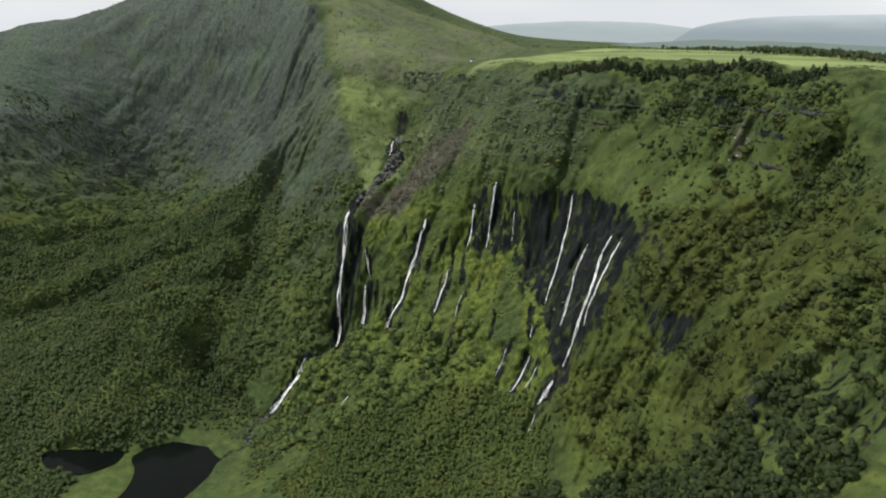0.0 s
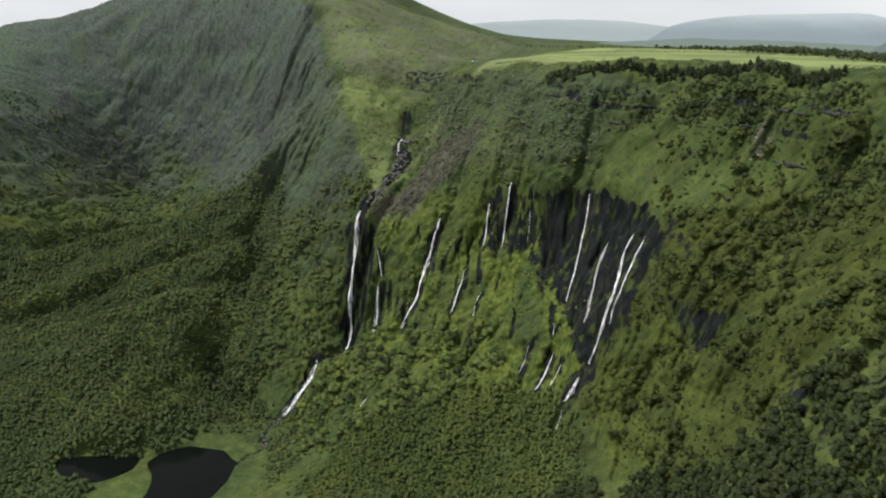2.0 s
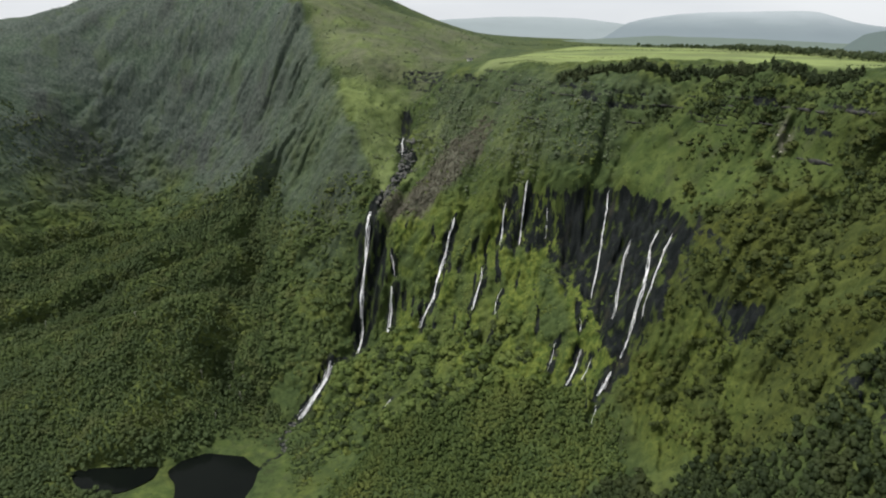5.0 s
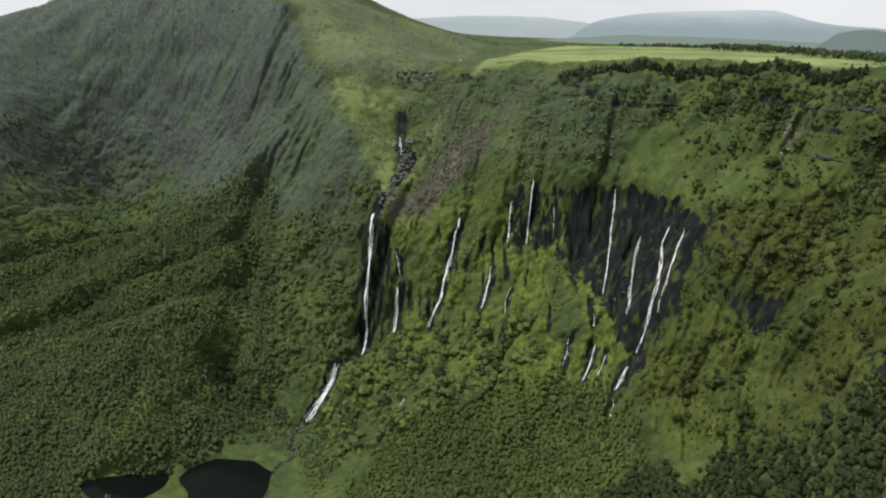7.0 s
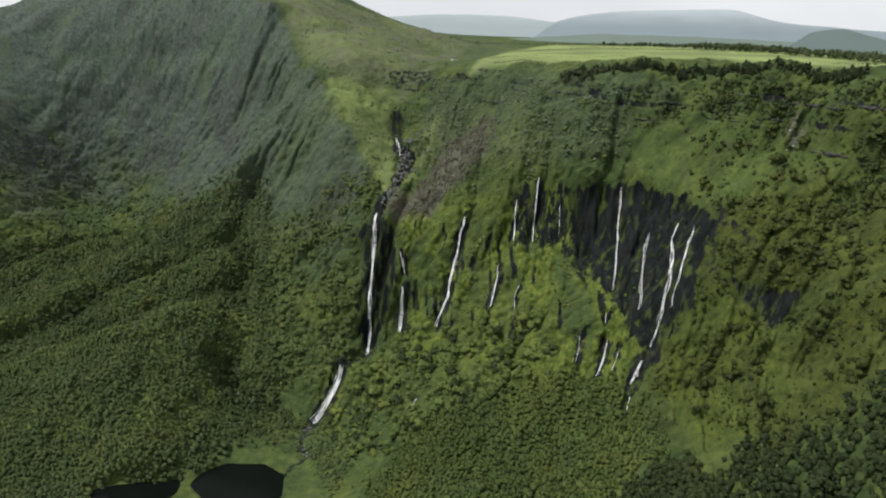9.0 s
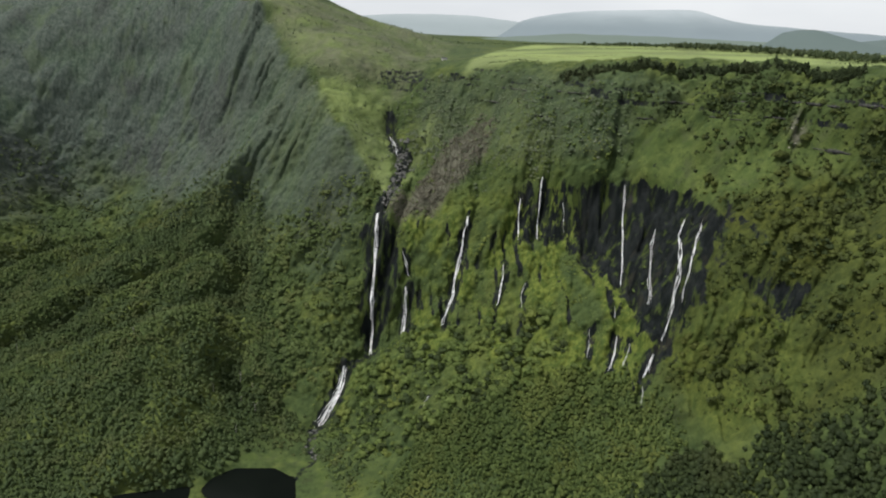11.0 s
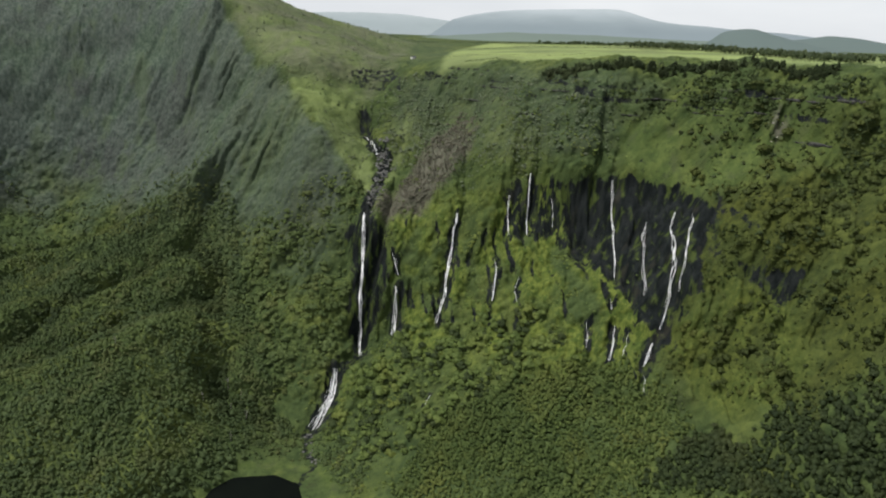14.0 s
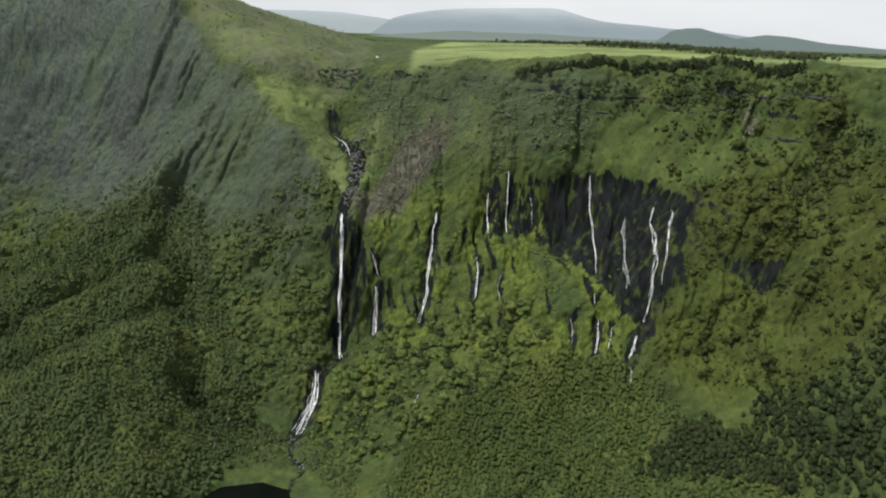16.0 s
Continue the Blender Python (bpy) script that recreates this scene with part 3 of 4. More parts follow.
def lush_moss(x, y, z):
    """Bright wet moss hanging down the lower wall, in drapes, and a sunlit patch painted on the spur."""
    wall = inside(x, z, [(-52, 168), (-5, 182), (28, 200), (60, 204), (84, 160), (104, 140), (116, 112), (96, 96), (60, 94), (0, 84), (-30, 76), (-56, 80)], 10.0) * (y > 380) * (y < 640)
    brow = inside(x, y, [(-92, 556), (-50, 556), (20, 540), (50, 515), (10, 500), (-60, 515), (-96, 530)], 9.0) * 0.7
    spur = inside(x, y, [(108, 440), (140, 432), (160, 402), (158, 372), (140, 360), (118, 390)], 9.0) * 0.5
    return np.clip(np.maximum.reduce([wall, brow, spur]) * smooth(layered(x / 13, z / 19, 3, 6), -0.7, 0.35), 0, 1)


def gullies(x, s):
    """Ribs and gullies down the mountain's face, 0 in their beds."""
    c = x - 0.66 * s + 9 * soft_noise(x / 90, s / 120, 2) + 4 * soft_noise(x / 26, s / 40, 5) + 2 * soft_noise(x / 9, s / 12, 4)
    broken = smooth(soft_noise(x / 38, s / 60, 6), -0.5, 0.5)
    wide = np.sqrt(soft_noise(c / 27, s / 110, 1) ** 2 + 0.05)
    return wide + broken * (0.8 * np.abs(soft_noise(c / 11, s / 50, 2)) + 0.14 * soft_noise(c / 5.5, s / 14, 3)) + 0.2 * (1 - broken)


def by_water(x, s, room=0.0):
    """1 on or close beside a fall, with room for a crown of that radius."""
    return np.max([near_line(x, s, run, 3.2 + 1.3 * width + 1.6 * room) > 0.25 for _, width, _, run in WATER_LINES], 0)


def ground_h(x, s):
    """The ground with its gullies, ribs and hummocks."""
    x, s = np.asarray(x, float), np.asarray(s, float)
    h = smooth_h(x, s)
    p = world(x, s, h)
    y, z = p[..., 1], p[..., 2]
    rock, turf, field, heath, slip = cover(x, y, z)
    near = smooth(-np.hypot(x + 60, y - 600), -900, -500)
    flat = np.clip(np.maximum(field, smooth(y, 640, 700) * smooth(z, 268, 276) * (x > -20)), 0, 1)
    pond = np.maximum(inside(x, y, POND_MAIN, 5.0), inside(x, y, POND_WEST, 5.0)) * (z < 60)
    low = smooth(-z, -40, -22) * (y > 380) * (y < 560) * (x < -60)
    rough = (1 - 0.85 * flat) * (1 - 0.9 * low) * near
    # gullies run down the mountain's face, ribs down the cliffs
    gully = (gullies(x, s) - 0.4) * (0.65 + 0.5 * soft_noise(x / 55, y / 55, 3))
    face = face_side(x, y) * smooth(z, 65, 105) * (1.0 - 0.25 * smooth(y, 760, 860))
    h = h + np.maximum(face, 0.5 * heath) * near * (y < 1000) * (11.0 * gully + 1.2 * layered(x / 8, s / 8, 3, 4))
    big = smooth(-(x + 0.42 * (y - 700)), 75, 150) * near * (y < 1000)
    h = h + big * 4.0 * soft_noise((x - y) / 130 + 0.3, (x + y) / 300, 6)
    # ridges and hollows of the wooded side
    wooded = smooth(-x, 140, 190) * (y > 500) * near
    for line in WOOD_RIDGES:
        h = h + wooded * 10.0 * near_line(x, y, line, 26.0)
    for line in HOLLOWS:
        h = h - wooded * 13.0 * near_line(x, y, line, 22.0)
    steep = smooth(z, 60, 110) * (1 - heath) * (1 - face_side(x, y)) * (x > -110)
    c = x - (0.24 + 0.36 * smooth(x, 100, 190)) * (s - 440) + 7 * soft_noise(x / 40, s / 40, 3)
    rib = 1.3 * np.abs(soft_noise(c / 30, s / 170, 4)) + 0.7 * np.abs(soft_noise(c / 12, s / 70, 5)) + 0.35 * np.abs(soft_noise(c / 5, s / 24, 1))
    steep = steep * (y < 690)
    steep = steep * (1 - 0.75 * smooth(z, 255, 275))
    h = h - steep * rough * (8.5 + 4.0 * smooth(x, 105, 130)) * (0.55 - rib) * (1 - 0.5 * turf)
    h = h + rough * (2.6 * layered(x / 32, s / 30, 3, 3))
    low_growth = rough * (1 - np.clip(1.15 * np.maximum(turf, smooth(rock, 0.2, 0.5)), 0, 1)) * (1 - 0.5 * heath) * (1 - 0.8 * slip)
    h = h + low_growth * (2.0 * cushions(x, s, 4.2, 0)[0] + 1.5 * cushions(x, s, 2.5, 3)[0] - 1.5)
    # rounded clumps of growth, broader under the woods
    clumps = low_growth * (1 - face_side(x, y) * smooth(z, 150, 190))
    h = h + clumps * (3.4 * cushions(x, s, 8.5, 1)[0] - 1.2)
    h = h + low_growth * smooth(-z, -130, -95) * (y < 760) * (5.5 * cushions(x + 3, s, 19.0, 2)[0] - 2.2)
    # the wet wall is set back under its brow and broken into columns
    column = np.abs(soft_noise(x / 3.0, s / 40, 2)) + 0.6 * np.abs(soft_noise(x / 1.6, s / 14, 3))
    h = h - rock * rough * (2.2 + 2.8 * (0.5 - column)) - 5.0 * inside(x, z, ALCOVE, 7.0) * (y > 380) * (y < 640)
    h = h - 1.2 * near_line(x, z, [(106, 276), (102, 261), (99, 243), (96, 221)], 4.0) * (y > 500) * (y < 640)
    h = h - 3.0 * near_line(x, y, [(-66, 729), (-60, 671), (-49, 658), (-57, 640), (-66, 612), (-72, 600)], 12.0) * near
    for outline in (SPUR_ROCK, NEAR_ROCK, EDGE_ROCK):
        h = h - 4.5 * inside(x, z, outline, 5.0) * (y > 280) * (y < 450) * (x > 140)
    # the ravine under the tall fall, and the brow that stands beside it
    ravine = near_line(x, y, [(-74, 580), (-80, 570), (-88, 561), (-97, 551), (-108, 541), (-117, 532)], 11.0) * (z < 95)
    h = h - 4.5 * ravine + 4.5 * (1 - ravine) * near_line(x, y, [(-84, 528), (-74, 540), (-60, 547), (-44, 551), (-20, 549)], 12.0) * (z < 110)
    h = h - 1.2 * near_line(x, y, BECK, 5.0) * (z < 30)
    # the basin of the ponds lies under the water's level
    p = world(x, s, h)
    h = np.where(pond > 0.02, h - pond * (p[..., 2] - 9.5) / R2 * 0.75, h)
    h = np.where((low > 0) & (pond < 0.5), h + low * np.maximum(0, 13.0 - p[..., 2]) * (1 - pond), h)
    return h


def spaced(low, high, step, far, growth):
    """Even steps from low to high, then growing ones out to `far` on both sides."""
    mid = list(np.arange(low, high + step / 2, step))
    up, d = [], step
    while mid[-1] + sum(up) < far[1]:
        d *= growth
        up.append(d)
    down, d = [], step
    while mid[0] - sum(down) > far[0]:
        d *= growth
        down.append(d)
    return np.array(list(mid[0] - np.cumsum(down))[::-1] + mid + list(mid[-1] + np.cumsum(up)))


def mesh_from(name, verts, faces):
    """A mesh from arrays of places and of triangles or quads."""
    me = bpy.data.meshes.new(name)
    n, k = faces.shape
    me.vertices.add(len(verts))
    me.vertices.foreach_set("co", np.asarray(verts, np.float32).ravel())
    me.loops.add(n * k)
    me.loops.foreach_set("vertex_index", faces.astype(np.int32).ravel())
    me.polygons.add(n)
    me.polygons.foreach_set("loop_start", np.arange(0, n * k, k, dtype=np.int32))
    me.update(calc_edges=True)
    me.validate()
    return me


def grid_faces(rows, cols):
    i = np.arange(rows * cols).reshape(rows, cols)
    return np.stack([i[:-1, :-1], i[:-1, 1:], i[1:, 1:], i[1:, :-1]], -1).reshape(-1, 4)


def build_ground():
    xs = spaced(-470, 270, 1.1, (-4300, 4300), 1.10)
    ss = spaced(285, 760, 1.1, (-2600, 3350), 1.06)
    x, s = np.meshgrid(xs, ss)
    p = world(x, s, ground_h(x, s))
    me = mesh_from("ground", p.reshape(-1, 3), grid_faces(len(ss), len(xs)))
    rock, turf, field, heath, slip = cover(p[..., 0], p[..., 1], p[..., 2])
    for name, values in (("rock", rock), ("turf", turf), ("field", field), ("heath", heath), ("slip", slip), ("tone", cushions(x, s, 4.2, 0)[1]), ("olive", inside(p[..., 0], p[..., 1], EAST_SLOPE, 10.0) * (0.6 + 0.35 * soft_noise(x / 20, s / 20, 2))), ("moss", lush_moss(p[..., 0], p[..., 1], p[..., 2])), ("rib", np.clip(gullies(x, s), 0, 1.2))):
        me.attributes.new(name, "FLOAT", "POINT").data.foreach_set("value", values.astype(np.float32).ravel())
    me.polygons.foreach_set("use_smooth", np.ones(len(me.polygons), bool))
    me.materials.append(GROUND)
    return tagged(new("ground", me), "green scrub, turf and dark rock of a steep valley and plateau", "ground", "", "structure")


build_ground()


def on_ground(x, y):
    """Height of the ground at places in plan, found along the tilted sheet."""
    x, y = np.asarray(x, float), np.asarray(y, float)
    low, high = np.full(x.shape, -60.0), np.full(x.shape, 620.0)
    for _ in range(26):
        mid = (low + high) / 2
        under = (mid - y) * R2 < ground_h(x, (y + mid) * R2)
        low, high = np.where(under, mid, low), np.where(under, high, mid)
    return low


def pond(name, outline, level, label):
    bm = bmesh.new()
    fine = []
    for (ax, ay), (bx, by) in zip(outline, outline[1:] + outline[:1]):
        for k in range(4):
            fine.append((ax + (bx - ax) * k / 4, ay + (by - ay) * k / 4))
    fine = [tuple((fine[k - 2][i] + 2 * fine[k - 1][i] + 3 * fine[k][i] + 2 * fine[(k + 1) % len(fine)][i] + fine[(k + 2) % len(fine)][i]) / 9 for i in (0, 1)) for k in range(len(fine))]
    cx, cy = sum(p[0] for p in fine) / len(fine), sum(p[1] for p in fine) / len(fine)
    bm.faces.new([bm.verts.new((cx + (px - cx) * 1.06, cy + (py - cy) * 1.12, level)) for px, py in fine])
    bmesh.ops.triangulate(bm, faces=bm.faces[:])
    me = bpy.data.meshes.new(name)
    bm.to_mesh(me)
    bm.free()
    me.materials.append(POND)
    return tagged(new(name, me), label, "pond", "", "structure")


pond("water", POND_MAIN, 12.0, "still black pond water below the falls")
pond("water", POND_WEST, 11.96, "narrow dark backwater under the wood's edge")

# ---- helpers for things ----
def part(name, mesh, material, parent, label="", place=(0, 0, 0)):
    """Links a mesh as one part under a thing."""
    if isinstance(mesh, bmesh.types.BMesh):
        bm, mesh = mesh, bpy.data.meshes.new(name)
        bm.to_mesh(mesh)
        bm.free()
    if not mesh.materials:
        mesh.materials.append(material)
    ob = new(name, mesh)
    ob.parent, ob.location = parent, place
    return tagged(ob, label)


def thing(name, place, label, category, group="", turn=0.0, size=1.0):
    ob = new(name)
    ob.location, ob.rotation_euler, ob.scale = place, (0, 0, turn), (size, size, size)
    ob.empty_display_size = 0.5
    return tagged(ob, label, category, group)


def sheet_places(count, rng, xr, sr, keep, outline=None):
    """Random places spread evenly over the tilted ground, kept with the chance that keep(x, y, z) gives."""
    x, s = rng.uniform(*xr, count), rng.uniform(*sr, count)
    if outline:
        y = world(x, s, smooth_h(x, s))[:, 1]
        ok = inside(x, y, outline, 1.0) + np.max([near_line(x, y, outline + outline[:1], 14.0)], 0) > 0
        x, s = x[ok], s[ok]
        count = len(x)
    p = world(x, s, ground_h(x, s))
    return p[rng.rand(count) < keep(p[:, 0], p[:, 1], p[:, 2])]


def packed_places(step, rng, xr, sr, keep, outline):
    """Places set close side by side over the tilted ground, as crowns in a closed canopy are."""
    x, s = np.meshgrid(np.arange(*xr, step), np.arange(*sr, step * 0.87))
    x = x + step / 2 * (np.arange(len(x)) % 2)[:, None]
    x, s = (x + rng.uniform(-0.34, 0.34, x.shape) * step).ravel(), (s + rng.uniform(-0.34, 0.34, s.shape) * step).ravel()
    y = world(x, s, smooth_h(x, s))[:, 1]
    ok = reach_of(x, y, outline, 14.0)
    x, s = x[ok], s[ok]
    p = world(x, s, ground_h(x, s))
    return p[rng.rand(len(p)) < keep(p[:, 0], p[:, 1], p[:, 2])]


def dome_shape():
    """A low dome of two rings and a top, open below."""
    a = np.arange(6) * np.pi / 3
    low = np.stack([np.cos(a), np.sin(a), a * 0 - 0.35], 1)
    mid = np.stack([0.8 * np.cos(a + 0.5), 0.8 * np.sin(a + 0.5), a * 0 + 0.55], 1)
    f = []
    for k in range(6):
        j = (k + 1) % 6
        f += [(k, j, 6 + k), (j, 6 + j, 6 + k), (6 + k, 6 + j, 12)]
    return np.concatenate([low, mid, [(0, 0, 1.0)]]), np.array(f)


DOME_V, DOME_F = dome_shape()


def foliage(name, base, radius, lift, lobes, leaves, rng, squash=0.85, leaf=0.42, trunk=True):
    """One mesh of many crowns: every crown has a trunk, lobes with a dark heart and loose leaf clumps round each lobe."""
    n = len(base)
    centre = base + np.c_[np.zeros(n), np.zeros(n), lift]
    verts, faces, count = [], [], 0

    def keep(v, f):
        nonlocal count
        verts.append(v.reshape(-1, 3))
        faces.append((f + count).reshape(-1, 3))
        count += v.reshape(-1, 3).shape[0]

    # lobes
    a = rng.uniform(0, 2 * np.pi, (n, lobes))
    off = np.stack([np.cos(a), np.sin(a), rng.uniform(-0.3, 0.55, (n, lobes))], -1) * rng.uniform(0.25, 0.6, (n, lobes, 1))
    off[:, 0] *= 0.3
    off[:, 0, 2] += 0.35
    hearts = centre[:, None] + off * radius[:, None, None] * np.array([1, 1, squash])
    lr = radius[:, None] * rng.uniform(0.42, 0.66, (n, lobes))
    v = hearts[:, :, None] + DOME_V * (lr[..., None, None] * rng.uniform(0.78, 1.12, (n, lobes, 13, 1))) * np.array([1, 1, squash])
    m = n * lobes
    keep(v, np.arange(m)[:, None, None] * 13 + DOME_F)
    # leaf clumps
    k = leaves
    d = rng.normal(size=(n, lobes, k, 3))
    d[..., 2] = np.abs(d[..., 2]) * 0.9 - 0.15
    d /= np.linalg.norm(d, axis=-1, keepdims=True)
    at = hearts[:, :, None] + d * lr[..., None, None] * rng.uniform(0.8, 1.15, (n, lobes, k, 1)) * np.array([1, 1, squash])
    nor = d + rng.normal(size=d.shape) * 0.45
    nor /= np.linalg.norm(nor, axis=-1, keepdims=True)
    t = np.cross(nor, rng.normal(size=d.shape))
    t /= np.linalg.norm(t, axis=-1, keepdims=True)
    b = np.cross(nor, t)
    size = lr[..., None, None] * leaf * rng.uniform(0.75, 1.5, (n, lobes, k, 1))
    tri = np.stack([at + t * size, at - t * size * 0.6 + b * size * 0.85, at - t * size * 0.6 - b * size * 0.85], -2)
    keep(tri, np.arange(n * lobes * k)[:, None] * 3 + np.arange(3))
    if trunk:
        w = radius[:, None, None] * 0.09
        ring = np.array([(1, 0, 0), (-0.5, 0.87, 0), (-0.5, -0.87, 0)])
        foot = base[:, None] + ring * w - np.array([0, 0, 0.6])
        top = centre[:, None] + ring * w * 0.5
        v = np.concatenate([foot, top], 1)
        f = np.array([(0, 1, 4), (0, 4, 3), (1, 2, 5), (1, 5, 4), (2, 0, 3), (2, 3, 5)])
        keep(v, np.arange(n)[:, None, None] * 6 + f)
    me = mesh_from(name, np.concatenate(verts), np.concatenate(faces))
    me.polygons.foreach_set("use_smooth", np.ones(len(me.polygons), bool))
    return me


# ---- waterfalls ----
def strand_mesh(run, width, wander, seed):
    """A flattened, ragged rope of water down a run of (x, s) places, lying just off the rock."""
    pts = []
    for (ax, as_), (bx, bs) in zip(run, run[1:]):
        steps = max(2, int(math.hypot(bx - ax, bs - as_) / 1.2))
        pts += [(ax + (bx - ax) * k / steps, as_ + (bs - as_) * k / steps) for k in range(steps)]
    pts.append(run[-1])
    x, s = np.array(pts).T
    k = np.arange(len(x))
    x = x + 0.9 * soft_noise(k / 9.0, k * 0 + run[0][1], 4) + wander * soft_noise(k / 6.0, k * 0 + seed * 3.7, 1) + 0.5 * wander * soft_noise(k / 2.2, k * 0 + seed * 1.3, 2)
    h = np.max([ground_h(x + dx, s) for dx in (-0.8, 0, 0.8)], 0)
    if len(h) > 5:
        h = np.convolve(np.r_[[h[0]] * 2, h, [h[-1]] * 2], np.ones(5) / 5, "valid")
    mid = world(x, s, h + 0.55 + 0.05 * (seed % 5))
    w = width * (0.35 + 0.65 * smooth(k, 0, 4)) * (1 + 0.75 * soft_noise(k / 2.6, k * 0 + seed, 3)) * (1 - 0.3 * smooth(k, len(k) - 5, len(k)))
    across = np.array([-1.0, -0.6, 0.0, 0.6, 1.0])
    rise = np.array([0.0, 0.16, 0.24, 0.16, 0.0])
    v = mid[:, None] + np.stack([across * 0.5 * w[:, None], -rise * 0.5 * w[:, None], rise * 0.3 * w[:, None]], -1)
    me = mesh_from("strand", v.reshape(-1, 3), grid_faces(*v.shape[:2]))
    me.attributes.new("edge", "FLOAT", "POINT").data.foreach_set("value", np.tile(np.abs(across), len(v)).astype(np.float32))
    me.polygons.foreach_set("use_smooth", np.ones(len(me.polygons), bool))
    return me


def waterfall(label, width, strands, run):
    """A braid of thin threads: the main ones run the whole way, side threads join late or end early."""
    rng = np.random.RandomState(int(abs(run[0][0]) * 7 + run[0][1]))
    fall = tagged(new("waterfall"), label, "waterfall", "falls of the cliff")
    spread_out = 2.4 if width > 3.3 else 0.8
    x, s = np.array(run).T
    way = np.linspace(0, 1, 9)
    x, s = np.interp(way * (len(x) - 1), range(len(x)), x), np.interp(way * (len(s) - 1), range(len(s)), s)
    threads = max(1, 1 + round(width * 2.2)) if strands > 1 else 1
    for k in range(threads):
        side = 0.0 if k == 0 else rng.uniform(-1, 1) * width / 2 * spread_out
        first, last = (0, 9) if k < 2 else (rng.randint(0, 4), rng.randint(6, 10))
        r = [(x[i] + side * (0.45 + 0.65 * way[i]), s[i]) for i in range(first, last)]
        broad = (min(1.3, 0.36 * width + 0.12) if width < 3.3 else 0.8) if k == 0 else rng.uniform(0.22, 0.40 + 0.08 * width)
        part("strand", strand_mesh(r, broad, 0.25 + 0.16 * width, k + 1 + int(abs(run[0][0]))), FALLS, fall)
    return fall


for line in WATER_LINES:
    waterfall(*line)


# ---- boulders ----
def boulder_mesh(seed):
    rng = np.random.RandomState(seed)
    bm = bmesh.new()
    bmesh.ops.create_icosphere(bm, subdivisions=2, radius=1.0)
    for v in bm.verts:
        d = v.co.normalized()
        q = 1 + 0.28 * noise.noise(d * 1.3 + Vector((seed * 3.1, 0, 0))) + 0.12 * noise.noise(d * 3.1 + Vector((0, seed * 2.3, 0)))
        v.co = Vector((d.x * q * rng.uniform(0.98, 1.02), d.y * q * 0.85, d.z * q * 0.7))
    me = bpy.data.meshes.new("boulder")
    bm.to_mesh(me)
    bm.free()
    me.materials.append(STREAM_STONE)
    return me


BOULDERS = [boulder_mesh(k) for k in range(4)]


def scatter_boulders(line, count, width, low, high, seed, label, group):
    rng = np.random.RandomState(seed)
    xs, ys = np.array(line, float).T
    t = np.sort(rng.uniform(0, len(xs) - 1, count))
    x = np.interp(t, range(len(xs)), xs) + rng.normal(0, width, count)
    y = np.interp(t, range(len(ys)), ys) + rng.normal(0, width, count)
    for px, py, pz in zip(x, y, on_ground(x, y)):
        r = rng.uniform(low, high)
        ob = new("boulder", BOULDERS[rng.randint(4)])
        ob.matrix_world = pose(px, py, pz + r * 0.2, 0, 0, rng.uniform(0, 360)) @ Matrix.Diagonal((r, r, r, 1))
        tagged(ob, label, "boulder", group)


scatter_boulders([(-58, 672), (-50, 660), (-55, 645), (-62, 622), (-67, 610)], 120, 3.6, 0.7, 1.9, 3, "grey basalt boulder in the stream's steep bed", "boulders of the upper stream")
scatter_boulders([(-112, 536), (-118, 528), (-116, 512), (-111, 494)], 26, 2.2, 0.5, 1.3, 4, "dark wet boulder beside the stream", "boulders of the lower stream")


# ---- woods ----
KNOLL_WOOD = [(-62, 430), (-42, 466), (14, 476), (63, 470), (97, 446), (108, 420), (112, 398), (104, 388), (72, 380), (98, 345), (128, 285), (60, 280), (-20, 390)]
EAST_WOOD = [(71, 378), (108, 386), (121, 358), (142, 360), (160, 344), (180, 336), (202, 330), (215, 290), (180, 260), (130, 280), (100, 340)]
WEST_WOOD = [(-142, 560), (-158, 605), (-170, 670), (-190, 735), (-300, 790), (-420, 790), (-520, 700), (-480, 470), (-330, 400), (-262, 425), (-246, 447), (-226, 456), (-196, 462), (-180, 470), (-166, 488), (-150, 528)]


def ridge_top(x, y):
    return np.max([near_line(x, y, line, 24.0) for line in WOOD_RIDGES], 0)


def wood(label, outline, step, seed, xr, sr, small, large, lobes, leaves, material, ridge=None):
    """A closed canopy of rounded crowns; ridge: 1 keeps those along the ridges, 0 the rest."""
    rng = np.random.RandomState(seed)

    def chance(x, y, z):
        rock, turf, field, heath, slip = cover(x, y, z)
        ponds = np.maximum(inside(x, y, POND_MAIN, 2.0), inside(x, y, POND_WEST, 2.0))
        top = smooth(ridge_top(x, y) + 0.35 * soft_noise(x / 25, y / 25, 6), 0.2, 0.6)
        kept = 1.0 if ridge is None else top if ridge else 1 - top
        return inside(x, y, outline, 5.0) * (1 - smooth(turf, 0.2, 0.5)) * (1 - smooth(rock, 0.2, 0.4)) * (1 - ponds) * kept

    p = packed_places(step, rng, xr, sr, chance, outline)
    size = rng.uniform(small, large, len(p)) * (1 + 0.25 * soft_noise(p[:, 0] / 22, p[:, 1] / 22, 4)) * (1 + 0.5 * (rng.rand(len(p)) > 0.95))
    size = size * (1 + 0.45 * np.maximum(near_line(p[:, 0], p[:, 1], POND_MAIN, 14.0), near_line(p[:, 0], p[:, 1], POND_WEST, 14.0)))
    me = foliage("woodland", p, size, size * rng.uniform(0.35, 0.95, len(p)), lobes, leaves, rng)
    me.materials.append(material)
    return tagged(new("woodland", me), label, "woodland", "", "stuff")


